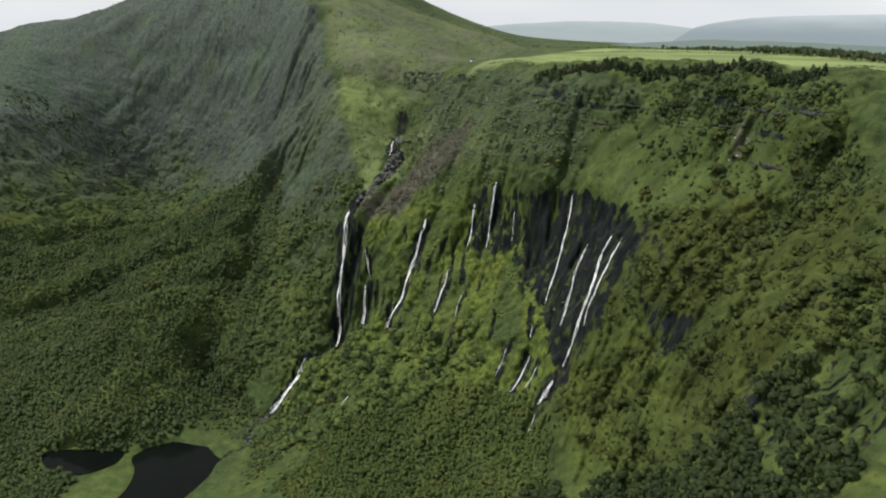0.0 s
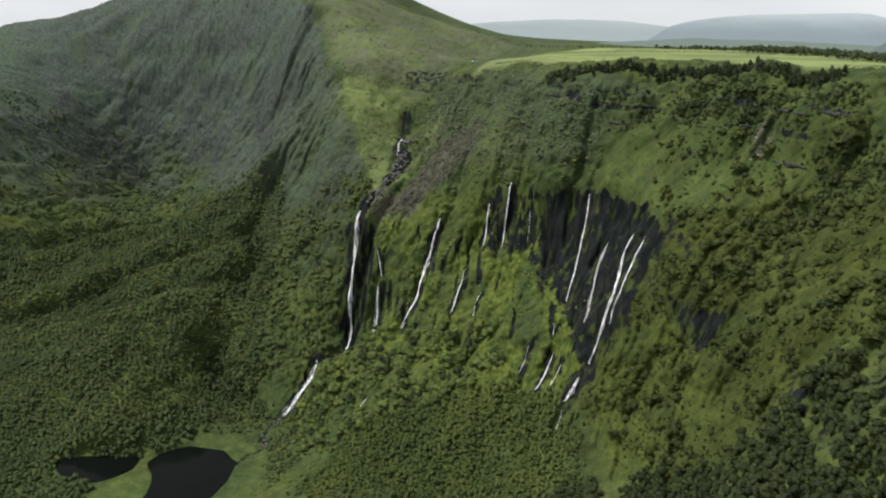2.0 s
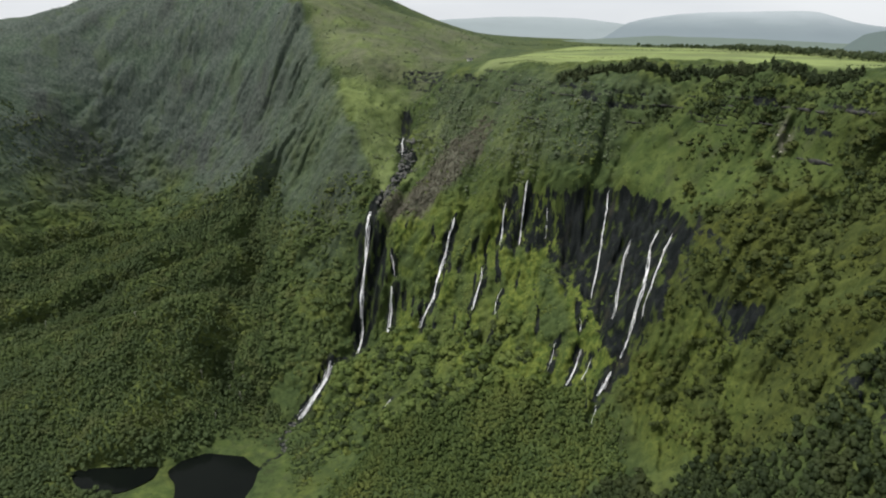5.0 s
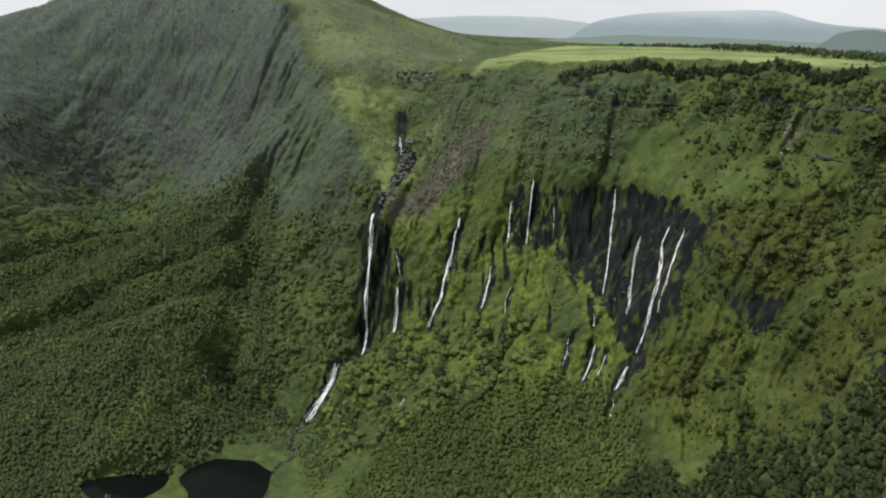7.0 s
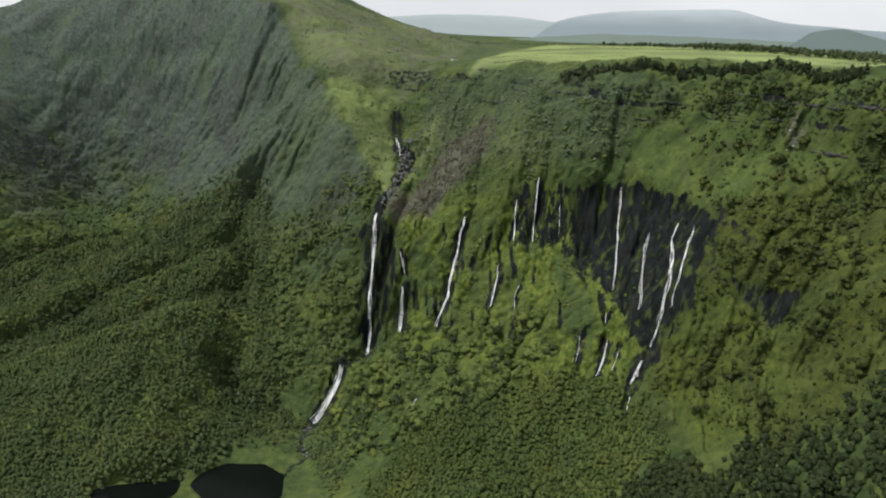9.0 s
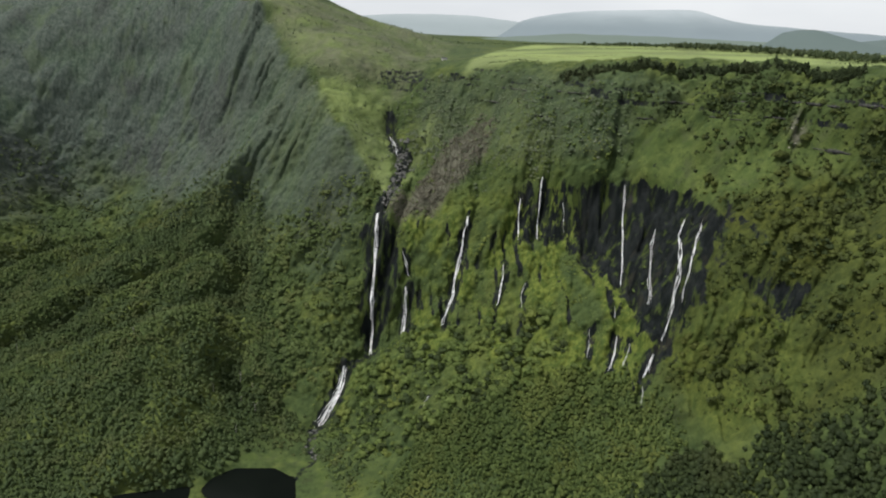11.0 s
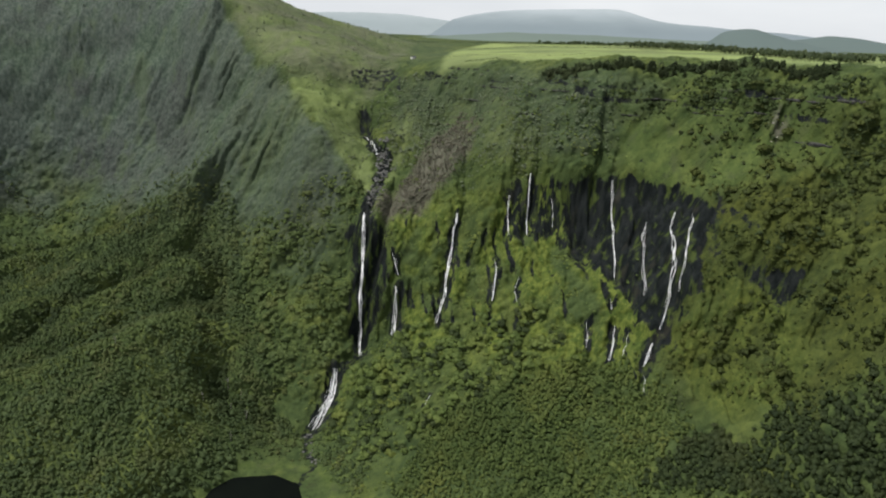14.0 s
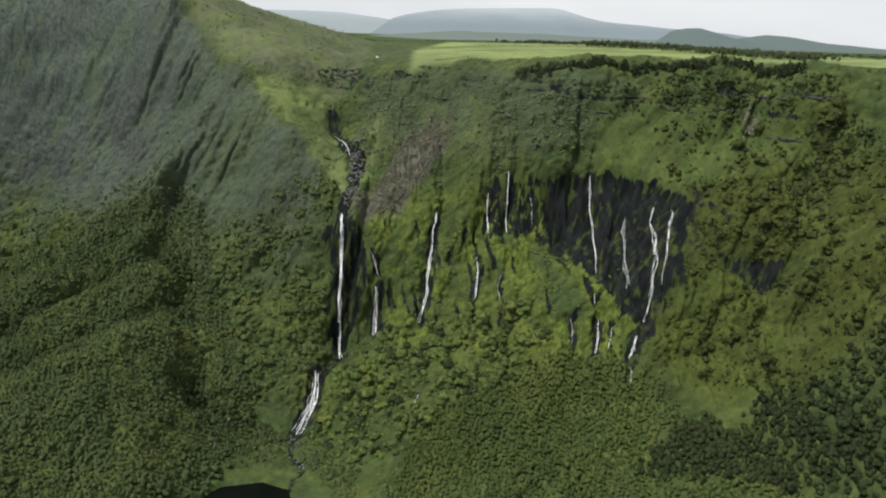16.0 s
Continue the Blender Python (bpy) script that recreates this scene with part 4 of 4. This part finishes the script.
wood("dense low broadleaved wood of rounded crowns on a knoll", KNOLL_WOOD, 2.5, 11, (-65, 155), (225, 420), 1.35, 2.1, 2, 8, KNOLL_LEAVES)
wood("dense dark wood on the near spur", EAST_WOOD, 2.3, 12, (65, 225), (230, 370), 1.9, 3.0, 2, 7, SPUR_WOOD)
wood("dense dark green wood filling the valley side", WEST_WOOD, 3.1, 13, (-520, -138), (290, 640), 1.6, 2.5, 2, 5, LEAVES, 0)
wood("crowns along the wooded ridges, coloured lighter than the rest", WEST_WOOD, 3.1, 16, (-520, -138), (290, 640), 1.5, 2.3, 2, 7, RIDGE_LEAVES, 1)


SOUTH_BANK = [(-262, 455), (-243, 446), (-225, 430), (-200, 427), (-190, 402), (-190, 340), (-330, 300), (-400, 400)]
wood("dark trees overhanging the backwater's bank", SOUTH_BANK, 3.4, 15, (-400, -185), (200, 345), 1.9, 2.8, 2, 8, LEAVES)


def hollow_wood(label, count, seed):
    """Taller trees along the hollows of the wooded side, darkened to stand in for shade."""
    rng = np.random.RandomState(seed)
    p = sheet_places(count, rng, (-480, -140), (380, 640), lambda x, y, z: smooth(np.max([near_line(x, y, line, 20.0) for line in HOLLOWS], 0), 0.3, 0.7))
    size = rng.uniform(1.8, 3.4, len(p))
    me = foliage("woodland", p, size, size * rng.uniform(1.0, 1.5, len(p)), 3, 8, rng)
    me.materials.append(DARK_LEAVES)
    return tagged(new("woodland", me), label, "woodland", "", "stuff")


hollow_wood("taller trees filling the side's hollows, coloured dark for the shade there", 3400, 14)


def scrub(label, outline, count, seed, xr, sr, small, large, lobes, leaves, material, bare=0.12, patch=0.0, moss=0.75):
    """Low shrubs and fern cushions over a slope, thinner on turf and rock."""
    rng = np.random.RandomState(seed)

    def chance(x, y, z):
        rock, turf, field, heath, slip = cover(x, y, z)
        clump = smooth(layered(x / 19, (y + z) / 19, 3, 5), -0.45, 0.15) * (1 - by_water(x, (y + z) * R2, large if lobes > 3 else 0.0))
        return inside(x, y, outline, 6.0) * (1 - (0.9 if material is not NEEDLES else 0.0) * np.clip(turf * 1.1, 0, 1)) * (1 - 0.99 * smooth(rock, 0.12, 0.42)) * (1 - (field if material is not NEEDLES else 0.0)) * (1 - (0.85 if material is not DEADWOOD else -2) * slip) * (bare + (1 - bare) * clump) * (1 - moss * lush_moss(x, y, z)) * (1 if not patch else smooth(layered(x / 16, (y + z) / 30, 2, 1), patch - 0.25, patch + 0.1))

    p = sheet_places(count, rng, xr, sr, chance, outline)
    size = (small + (large - small) * rng.rand(len(p)) ** 2.2) * (1 + 0.4 * soft_noise(p[:, 0] / 9, (p[:, 1] + p[:, 2]) / 9, 4))
    me = foliage("scrub", p - np.array([0, 0, 0.15]), size, size * (0.15 if lobes < 4 else 0.4), lobes, leaves, rng, 0.75, 0.55 if lobes < 4 else 0.4, False)
    me.materials.append(material)
    return tagged(new("scrub", me), label, "scrub", "", "stuff")


CLIFF = [(-85, 560), (-62, 600), (-45, 640), (0, 640), (60, 600), (110, 570), (150, 530), (128, 470), (108, 436), (97, 446), (63, 470), (14, 476), (-42, 466), (-62, 430), (-90, 440), (-112, 500), (-128, 545)]
EAST_SPUR = [(128, 470), (150, 530), (180, 515), (222, 455), (240, 380), (230, 290), (176, 320), (150, 345), (122, 392), (108, 436)]
SPUR_WEST = [(-84, 560), (-100, 552), (-140, 556), (-165, 640), (-190, 735), (-150, 725), (-110, 700), (-75, 640), (-66, 605)]
FACE_WEST = [(-92, 662), (-126, 712), (-160, 800), (-215, 880), (-270, 1000), (-540, 1030), (-600, 900), (-520, 690), (-420, 750), (-300, 760), (-190, 700), (-160, 660), (-120, 630)]
RIM_SLOPE = [(-35, 735), (10, 680), (60, 606), (106, 568), (110, 540), (40, 570), (0, 600), (-45, 650), (-60, 735)]
scrub("yellow-green fern and heather scrub clinging to the cliff", CLIFF, 20000, 21, (-130, 140), (330, 620), 0.6, 2.0, 1, 6, BUSH, 0.1)
scrub("olive and dark green scrub on the eastern spur", EAST_SPUR, 12000, 31, (104, 240), (290, 560), 0.7, 2.0, 1, 6, EAST_SCRUB, 0.3, 0.0, 0.25)
scrub("green scrub on the gully's western spur", SPUR_WEST, 6000, 22, (-210, -60), (400, 590), 0.7, 2.0, 1, 5, BUSH, 0.3)
scrub("heather and scrub on the steep mountain face, greyed for haze", FACE_WEST, 14000, 23, (-600, -90), (520, 1020), 0.5, 1.5, 1, 4, HEATHER, 0.15)
scrub("low olive-green heath scrub on the slope below the rim", RIM_SLOPE, 11000, 24, (-65, 115), (540, 720), 0.7, 2.2, 1, 5, RIM_SCRUB, 0.3)
scrub("dark green scrub below the plateau's eastern rim", [(100, 575), (150, 540), (190, 515), (225, 460), (236, 400), (215, 400), (205, 440), (184, 474), (150, 520), (104, 556)], 9000, 30, (100, 240), (470, 590), 0.8, 2.6, 1, 6, DARK_LEAVES, 0.3)
scrub("dark heath tussocks on the mountain's grassy shoulder", [(-150, 760), (-158, 800), (-210, 878), (-180, 1030), (-50, 1060), (10, 1000), (-15, 860), (-35, 770), (-56, 735), (-60, 662), (-66, 618), (-80, 640), (-106, 714)], 13000, 25, (-215, 20), (560, 1000), 0.6, 1.8, 1, 5, RIM_SCRUB, 0.35)
scrub("rounded yellow-green bushes on the slope below the falls", [(-104, 545), (-62, 556), (0, 542), (42, 515), (60, 478), (14, 474), (-42, 464), (-66, 470), (-100, 515)], 2500, 26, (-106, 62), (350, 450), 0.7, 1.8, 1, 6, BUSH, 0.3, 0.0, 0.2)
scrub("dark green bushes in the spur's folds, partly for the shadows there", EAST_SPUR, 7500, 32, (104, 240), (290, 560), 1.0, 3.2, 1, 7, BROWN_SCRUB, 0.0, 0.3)
BELOW_FALLS = [(-104, 545), (-62, 556), (0, 542), (42, 515), (60, 478), (14, 474), (-42, 464), (-66, 470), (-100, 515)]
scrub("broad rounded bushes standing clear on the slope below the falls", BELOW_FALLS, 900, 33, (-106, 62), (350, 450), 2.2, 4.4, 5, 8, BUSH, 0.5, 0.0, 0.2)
scrub("rounded bushes below the falls, coloured dark for shaded gaps between paler ones", BELOW_FALLS, 450, 34, (-106, 62), (350, 450), 2.0, 3.8, 6, 10, DARK_LEAVES, 0.3, 0.0, 0.2)
scrub("broad rounded bushes in the folds of the western spur", SPUR_WEST, 1800, 35, (-210, -60), (400, 580), 2.0, 4.2, 5, 9, RIDGE_LEAVES, 0.2)
scrub("broad rounded bushes on the eastern spur", EAST_SPUR, 1700, 36, (104, 240), (290, 560), 1.8, 4.0, 5, 9, EAST_SCRUB, 0.25, 0.0, 0.25)
scrub("small dark tussocks dotted over the bright grass strip", WEST_STRIP, 1500, 37, (-135, -55), (560, 740), 0.5, 1.3, 1, 6, NEEDLES, 0.2)
scrub("grey-brown leafless shrubs on an old landslip", SLIP, 6500, 27, (-65, 25), (520, 640), 0.8, 2.0, 1, 6, DEADWOOD, 1.0)
scrub("dark green scrub at the mountain's foot", [(-185, 715), (-300, 770), (-420, 770), (-560, 700), (-650, 790), (-600, 880), (-470, 890), (-330, 845), (-215, 790)], 11000, 28, (-660, -180), (520, 740), 1.0, 3.2, 1, 4, LEAVES, 0.35)
scrub("rounded green bushes on the valley floor by the stream", [(-158, 548), (-114, 540), (-90, 505), (-70, 480), (-84, 440), (-100, 478), (-118, 500), (-140, 506), (-162, 500)], 3000, 29, (-165, -65), (300, 410), 1.2, 3.0, 1, 6, LEAVES, 0.35)


# ---- far hills ----
def hill(name, label, profile, depth, material, wobble=6.0):
    """A long hill whose crest runs along a profile of places (x, y, z); it slopes down to the plateau before and behind."""
    p = np.array(profile, float)
    t = np.linspace(0, len(p) - 1, 90)
    crest = np.stack([np.interp(t, range(len(p)), p[:, k]) for k in range(3)], 1)
    crest[:, 2] = np.convolve(np.r_[[crest[0, 2]] * 3, crest[:, 2], [crest[-1, 2]] * 3], np.ones(7) / 7, "valid")
    away = crest[:, :2] / np.linalg.norm(crest[:, :2], axis=1, keepdims=True)
    u = np.linspace(-1, 1, 25)
    fall = np.clip(1 - np.abs(u) ** 1.4, 0, 1)
    x = crest[:, None, 0] + away[:, None, 0] * u * depth
    y = crest[:, None, 1] + away[:, None, 1] * u * depth
    base = 285.0
    z = base + (crest[:, None, 2] - base) * fall + wobble * layered(x / 90, y / 90, 3, 2) * fall * (1 - 0.8 * fall)
    me = mesh_from(name, np.stack([x, y, z], -1).reshape(-1, 3), grid_faces(90, 25))
    me.polygons.foreach_set("use_smooth", np.ones(len(me.polygons), bool))
    me.materials.append(material)
    return tagged(new(name, me), label, "hill", "", "structure")


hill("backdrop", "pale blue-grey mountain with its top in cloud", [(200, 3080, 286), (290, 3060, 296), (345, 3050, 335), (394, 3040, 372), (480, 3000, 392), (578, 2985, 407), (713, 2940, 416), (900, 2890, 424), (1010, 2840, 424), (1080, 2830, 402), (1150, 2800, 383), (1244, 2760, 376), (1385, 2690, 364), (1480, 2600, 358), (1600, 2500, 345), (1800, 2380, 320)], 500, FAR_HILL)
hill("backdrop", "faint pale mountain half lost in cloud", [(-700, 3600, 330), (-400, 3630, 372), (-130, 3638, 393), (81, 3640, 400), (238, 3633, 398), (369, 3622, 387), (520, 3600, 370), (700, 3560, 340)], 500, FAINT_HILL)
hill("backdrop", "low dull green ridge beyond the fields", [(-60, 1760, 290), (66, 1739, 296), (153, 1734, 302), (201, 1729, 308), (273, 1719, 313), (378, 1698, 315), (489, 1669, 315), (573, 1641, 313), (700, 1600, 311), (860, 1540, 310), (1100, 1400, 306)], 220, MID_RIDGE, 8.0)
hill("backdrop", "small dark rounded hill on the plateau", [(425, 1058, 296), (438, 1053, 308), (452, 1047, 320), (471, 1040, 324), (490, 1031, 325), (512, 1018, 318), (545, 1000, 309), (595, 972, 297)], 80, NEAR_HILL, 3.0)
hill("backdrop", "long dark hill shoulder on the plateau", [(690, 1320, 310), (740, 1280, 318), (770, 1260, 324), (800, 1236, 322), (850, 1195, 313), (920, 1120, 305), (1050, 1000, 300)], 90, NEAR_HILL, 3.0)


# ---- rim trees ----
def conifer_mesh(seed):
    """A shaggy dark crown of drooping sprays round a leaning spire."""
    rng = np.random.RandomState(seed)
    verts, faces = [], []
    for k in range(110):
        f = rng.uniform(0.04, 0.96) ** 0.85
        a = rng.uniform(0, 2 * np.pi)
        r = (1 - f**2.2) ** 0.8 * rng.uniform(0.55, 1.0) * 2.7 + 0.3
        root = np.array([0.2 * math.cos(a), 0.2 * math.sin(a), 1.0 + 6.2 * f + 0.3])
        tip = np.array([r * math.cos(a), r * math.sin(a), 1.0 + 6.2 * f - 0.25 * r + 0.3 * rng.normal()])
        side = np.array([-math.sin(a), math.cos(a), rng.uniform(-0.4, 0.4)]) * (0.35 + 0.3 * r) * rng.uniform(0.7, 1.2)
        n = len(verts)
        verts += [root, (root + tip) / 2 + side, tip, (root + tip) / 2 - side]
        faces += [(n, n + 1, n + 2), (n, n + 2, n + 3)]
    return mesh_from("crown", np.array(verts), np.array(faces))


def trunk_mesh(height, foot):
    bm = bmesh.new()
    bmesh.ops.create_cone(bm, segments=7, radius1=foot, radius2=foot * 0.25, depth=height, cap_ends=True)
    bmesh.ops.translate(bm, verts=bm.verts[:], vec=(0, 0, height / 2 - 0.4))
    me = bpy.data.meshes.new("trunk")
    bm.to_mesh(me)
    bm.free()
    return me


CONIFERS = [conifer_mesh(k) for k in range(4)]
CONIFER_TRUNK = trunk_mesh(7.2, 0.28)


def conifer(place, size, turn, kind, label, group):
    tree = thing("conifer_tree", place, label, "tree", group, turn, size)
    part("trunk", CONIFER_TRUNK, BARK, tree)
    part("crown", CONIFERS[kind], NEEDLES, tree)


def conifer_row(line, count, width, low, high, seed, label, group):
    rng = np.random.RandomState(seed)
    xs, ys = np.array(line, float).T
    t = rng.uniform(0, len(xs) - 1, count)
    x = np.interp(t, range(len(xs)), xs) + rng.normal(0, width, count)
    y = np.interp(t, range(len(ys)), ys) + rng.normal(0, width, count)
    for px, py, pz in zip(x, y, on_ground(x, y)):
        conifer((px, py, pz - 0.2), rng.uniform(low, high), rng.uniform(0, 6.28), rng.randint(4), label, group)


conifer_row([(66, 606), (104, 580), (128, 566), (160, 548), (190, 524), (214, 496), (222, 482)], 260, 2.4, 0.5, 0.85, 5, "dark wind-bent conifer in a belt along the plateau's rim", "conifers along the rim")


def far_belt(line, count, width, small, large, seed, label):
    rng = np.random.RandomState(seed)
    xs, ys = np.array(line, float).T
    t = rng.uniform(0, len(xs) - 1, count)
    x = np.interp(t, range(len(xs)), xs) + rng.normal(0, width, count)
    y = np.interp(t, range(len(ys)), ys) + rng.normal(0, width, count)
    size = rng.uniform(small, large, count)
    me = foliage("woodland", np.c_[x, y, on_ground(x, y)], size, size * 0.85, 2, 8, rng, 1.2)
    me.materials.append(NEEDLES)
    return tagged(new("woodland", me), label, "woodland", "", "stuff")


far_belt([(66, 608), (104, 582), (128, 568), (160, 550), (190, 526), (214, 498), (222, 484)], 420, 2.6, 0.9, 1.9, 10, "dense dark hedge of low trees along the plateau's rim")
far_belt([(258, 905), (300, 880), (325, 790), (345, 700), (360, 620)], 520, 9.0, 2.0, 4.0, 6, "dark belt of trees beyond the pasture")
far_belt([(180, 1010), (240, 985), (268, 950)], 120, 5.0, 1.6, 2.8, 7, "dark copse behind the pasture")
far_belt([(-20, 1060), (120, 1090), (300, 1080), (450, 1000), (560, 860)], 260, 16.0, 0.8, 1.5, 8, "scattered trees and hedges on the far plateau")
far_belt([(420, 700), (520, 640), (600, 560)], 160, 14.0, 1.5, 2.6, 9, "scattered dark bushes on the plateau")


# ---- lone shrubs ----
def lone_shrub(x, y, size, seed):
    rng = np.random.RandomState(seed)
    z = float(on_ground(np.array([x]), np.array([y]))[0])
    shrub = thing("shrub", (x, y, z), "rounded dark green shrub alone on the grassy slope", "shrub", "shrubs on the upper slope")
    me = foliage("crown", np.zeros((1, 3)), np.array([size]), np.array([size * 0.6]), 5, 26, rng, 0.8, 0.4, False)
    part("crown", me, NEEDLES, shrub)
    part("stem", trunk_mesh(size * 0.9, 0.12), BARK, shrub)


for k, (x, y) in enumerate([(151, 514), (157, 504), (164, 500), (160, 496), (166, 490), (173, 499), (178, 492), (183, 472), (173, 459), (152, 486), (147, 514), (187, 453), (205, 423), (142, 520), (168, 480), (140, 508), (196, 462)]):
    lone_shrub(x, y, 1.2 + 0.9 * ((k * 37) % 11) / 11, 300 + k)


# ---- farm building and hedges ----
def box(bm, low, high):
    made = bmesh.ops.create_cube(bm, size=1.0)["verts"]
    for v in made:
        v.co = Vector([low[i] + (v.co[i] + 0.5) * (high[i] - low[i]) for i in range(3)])


def farm_building(x, y, turn):
    z = float(on_ground(np.array([x]), np.array([y]))[0])
    house = thing("farm_building", (x, y, z - 0.2), "small whitewashed farm building with a dark roof", "building", "", turn, 0.6)
    bm = bmesh.new()
    box(bm, (-4, -2.5, 0), (4, 2.5, 2.8))
    for sx in (-4, 4):
        a, b, c = (bm.verts.new((sx, -2.5, 2.8)), bm.verts.new((sx, 2.5, 2.8)), bm.verts.new((sx, 0, 4.4)))
        bm.faces.new((a, b, c))
    part("wall", bm, WHITEWASH, house)
    bm = bmesh.new()
    for sy in (-1, 1):
        v = [bm.verts.new(q) for q in ((-4.4, 0, 4.55), (4.4, 0, 4.55), (4.4, sy * 3, 2.65), (-4.4, sy * 3, 2.65), (-4.4, 0, 4.4), (4.4, 0, 4.4), (4.4, sy * 3, 2.5), (-4.4, sy * 3, 2.5))]
        for f in ((0, 1, 2, 3), (7, 6, 5, 4), (0, 3, 7, 4), (1, 5, 6, 2), (3, 2, 6, 7), (0, 4, 5, 1)):
            bm.faces.new([v[i] for i in f])
    part("roof", bm, SLATE, house, "dark slate roof")
    bm = bmesh.new()
    box(bm, (-0.5, -2.58, 0), (0.5, -2.5, 2.0))
    part("door", bm, BARK, house, "dark wooden door")


farm_building(-14, 792, 0.4)


def hedge(line, height, seed):
    rng = np.random.RandomState(seed)
    pts = []
    for (ax, ay), (bx, by) in zip(line, line[1:]):
        steps = int(math.hypot(bx - ax, by - ay) / 1.6)
        pts += [(ax + (bx - ax) * k / steps, ay + (by - ay) * k / steps) for k in range(steps)]
    p = np.array(pts) + rng.normal(0, 0.5, (len(pts), 2))
    base = np.c_[p, on_ground(p[:, 0], p[:, 1])]
    size = rng.uniform(0.6, 1.1, len(p)) * height
    me = foliage("hedge", base, size, size * 0.6, 2, 8, rng)
    me.materials.append(NEEDLES)
    return tagged(new("hedge", me), "low dark field hedge across the pasture", "hedge", "hedges of the pasture")


hedge([(2, 752), (32, 735), (85, 742), (142, 728)], 0.7, 1)
hedge([(60, 880), (140, 900), (230, 860), (300, 820)], 0.8, 2)
hedge([(245, 640), (262, 560), (290, 500)], 0.8, 3)
hedge([(20, 690), (45, 668), (66, 652)], 1.0, 4)


# ---- rock ledges, pale rocks and dead trees ----
def level_run(x, level):
    """Places on the sloping ground that lie at one height, found along the tilted sheet."""
    low, high = np.full(x.shape, 330.0), np.full(x.shape, 800.0)
    for _ in range(24):
        mid = (low + high) / 2
        under = (mid + ground_h(x, mid)) * R2 < level
        low, high = np.where(under, mid, low), np.where(under, high, mid)
    return world(x, low, ground_h(x, low))


def rock_ledge(x0, x1, level, thick, jut, seed):
    rng = np.random.RandomState(seed)
    n = max(6, int((x1 - x0) / 1.1))
    p = level_run(np.linspace(x0, x1, n), level)
    for k in (0, 1, 2):
        p[:, k] = np.convolve(np.r_[[p[0, k]] * 2, p[:, k], [p[-1, k]] * 2], np.ones(5) / 5, "valid")
    out = np.array([-0.5, -0.86, 0.0])
    end = np.minimum(1, np.minimum(np.arange(n), np.arange(n)[::-1]) / 3.0)
    j = (0.6 * jut * rng.uniform(0.1, 1.4, n) * (0.3 + 0.7 * end))[:, None]
    h = (thick * rng.uniform(0.3, 1.3, n) * (0.35 + 0.65 * end))[:, None]
    up = np.array([0, 0, 1.0])
    ring = np.stack([p - out * 2.0 + up * 0.4 * h, p + out * j * 0.8 + up * 0.5 * h, p + out * j + up * 0.1 * h, p + out * j * 0.75 - up * 0.6 * h, p - out * 2.0 - up * h], 1)
    ring = ring + rng.normal(0, 0.12, ring.shape)
    i = np.arange(n * 5).reshape(n, 5)
    k = np.roll(i, -1, 1)
    f = np.stack([i[:-1], i[1:], k[1:], k[:-1]], -1).reshape(-1, 4)
    me = mesh_from("rock_ledge", ring.reshape(-1, 3), f)
    me.materials.append(BASALT)
    tagged(new("rock_ledge", me), "dark jutting ledge of basalt below the plateau's rim", "rock ledge", "ledges below the rim")


for k, (x0, x1, level, thick, jut) in enumerate([(164, 176, 271, 1.5, 1.4), (162, 172, 266, 1.1, 1.1), (190, 207, 268, 2.2, 2.0), (208, 226, 270, 2.0, 1.8), (194, 207, 243, 2.4, 2.0), (22, 44, 262, 1.3, 1.2), (60, 80, 264, 1.3, 1.2), (126, 146, 262, 1.2, 1.2), (150, 166, 255, 1.2, 1.2), (176, 188, 258, 1.4, 1.3), (110, 124, 250, 1.1, 1.1), (10, 26, 250, 1.1, 1.0), (40, 58, 246, 1.1, 1.0)]):
    rock_ledge(x0, x1, level, thick, jut, 40 + k)
for k, level in enumerate((266, 262, 258)):
    rock_ledge(-72 + 5 * k, -46 + 4 * k, level, 1.0, 1.0, 60 + k)


def loose_rock(x, y, size, seed):
    z = float(on_ground(np.array([x]), np.array([y]))[0])
    ob = new("rock", PALE_STONES[seed % 2])
    ob.matrix_world = pose(x, y, z + size * 0.2, 0, 0, 77 * seed) @ Matrix.Diagonal((size, size, size, 1))
    tagged(ob, "pale weathered rock lying on a bare soil scar", "rock", "rocks of the scar")


PALE_STONES = []
for k in (7, 9):
    stone = boulder_mesh(k)
    stone.materials.clear()
    stone.materials.append(PALE_ROCK)
    PALE_STONES.append(stone)
for k, (x, y, size) in enumerate([(190, 482, 1.3), (192, 480, 0.9), (188, 485, 0.8), (194, 484, 0.7), (186, 481, 0.6)]):
    loose_rock(x, y, size, k)


def dead_tree(x, y, height, seed):
    rng = np.random.RandomState(seed)
    z = float(on_ground(np.array([x]), np.array([y]))[0])
    tree = thing("dead_tree", (x, y, z - 0.3), "bleached leafless dead tree standing among green crowns", "tree", "dead trees in the wood", rng.uniform(0, 6))
    part("trunk", trunk_mesh(height, 0.22), SNAG, tree)
    for k in range(5):
        bm = bmesh.new()
        long = height * rng.uniform(0.25, 0.45)
        bmesh.ops.create_cone(bm, segments=5, radius1=0.09, radius2=0.02, depth=long, cap_ends=True)
        bmesh.ops.translate(bm, verts=bm.verts[:], vec=(0, 0, long / 2))
        bmesh.ops.transform(bm, matrix=pose(0, 0, height * rng.uniform(0.45, 0.85), rng.uniform(25, 60), 0, rng.uniform(0, 360)), verts=bm.verts[:])
        part("limb", bm, SNAG, tree)


for k, (x, y) in enumerate([(-172, 548), (-166, 560), (-160, 540), (-176, 566), (-168, 512), (-252, 560), (-190, 540), (-368, 612)]):
    dead_tree(x, y, 6.0 + (k * 5 % 4), 90 + k)
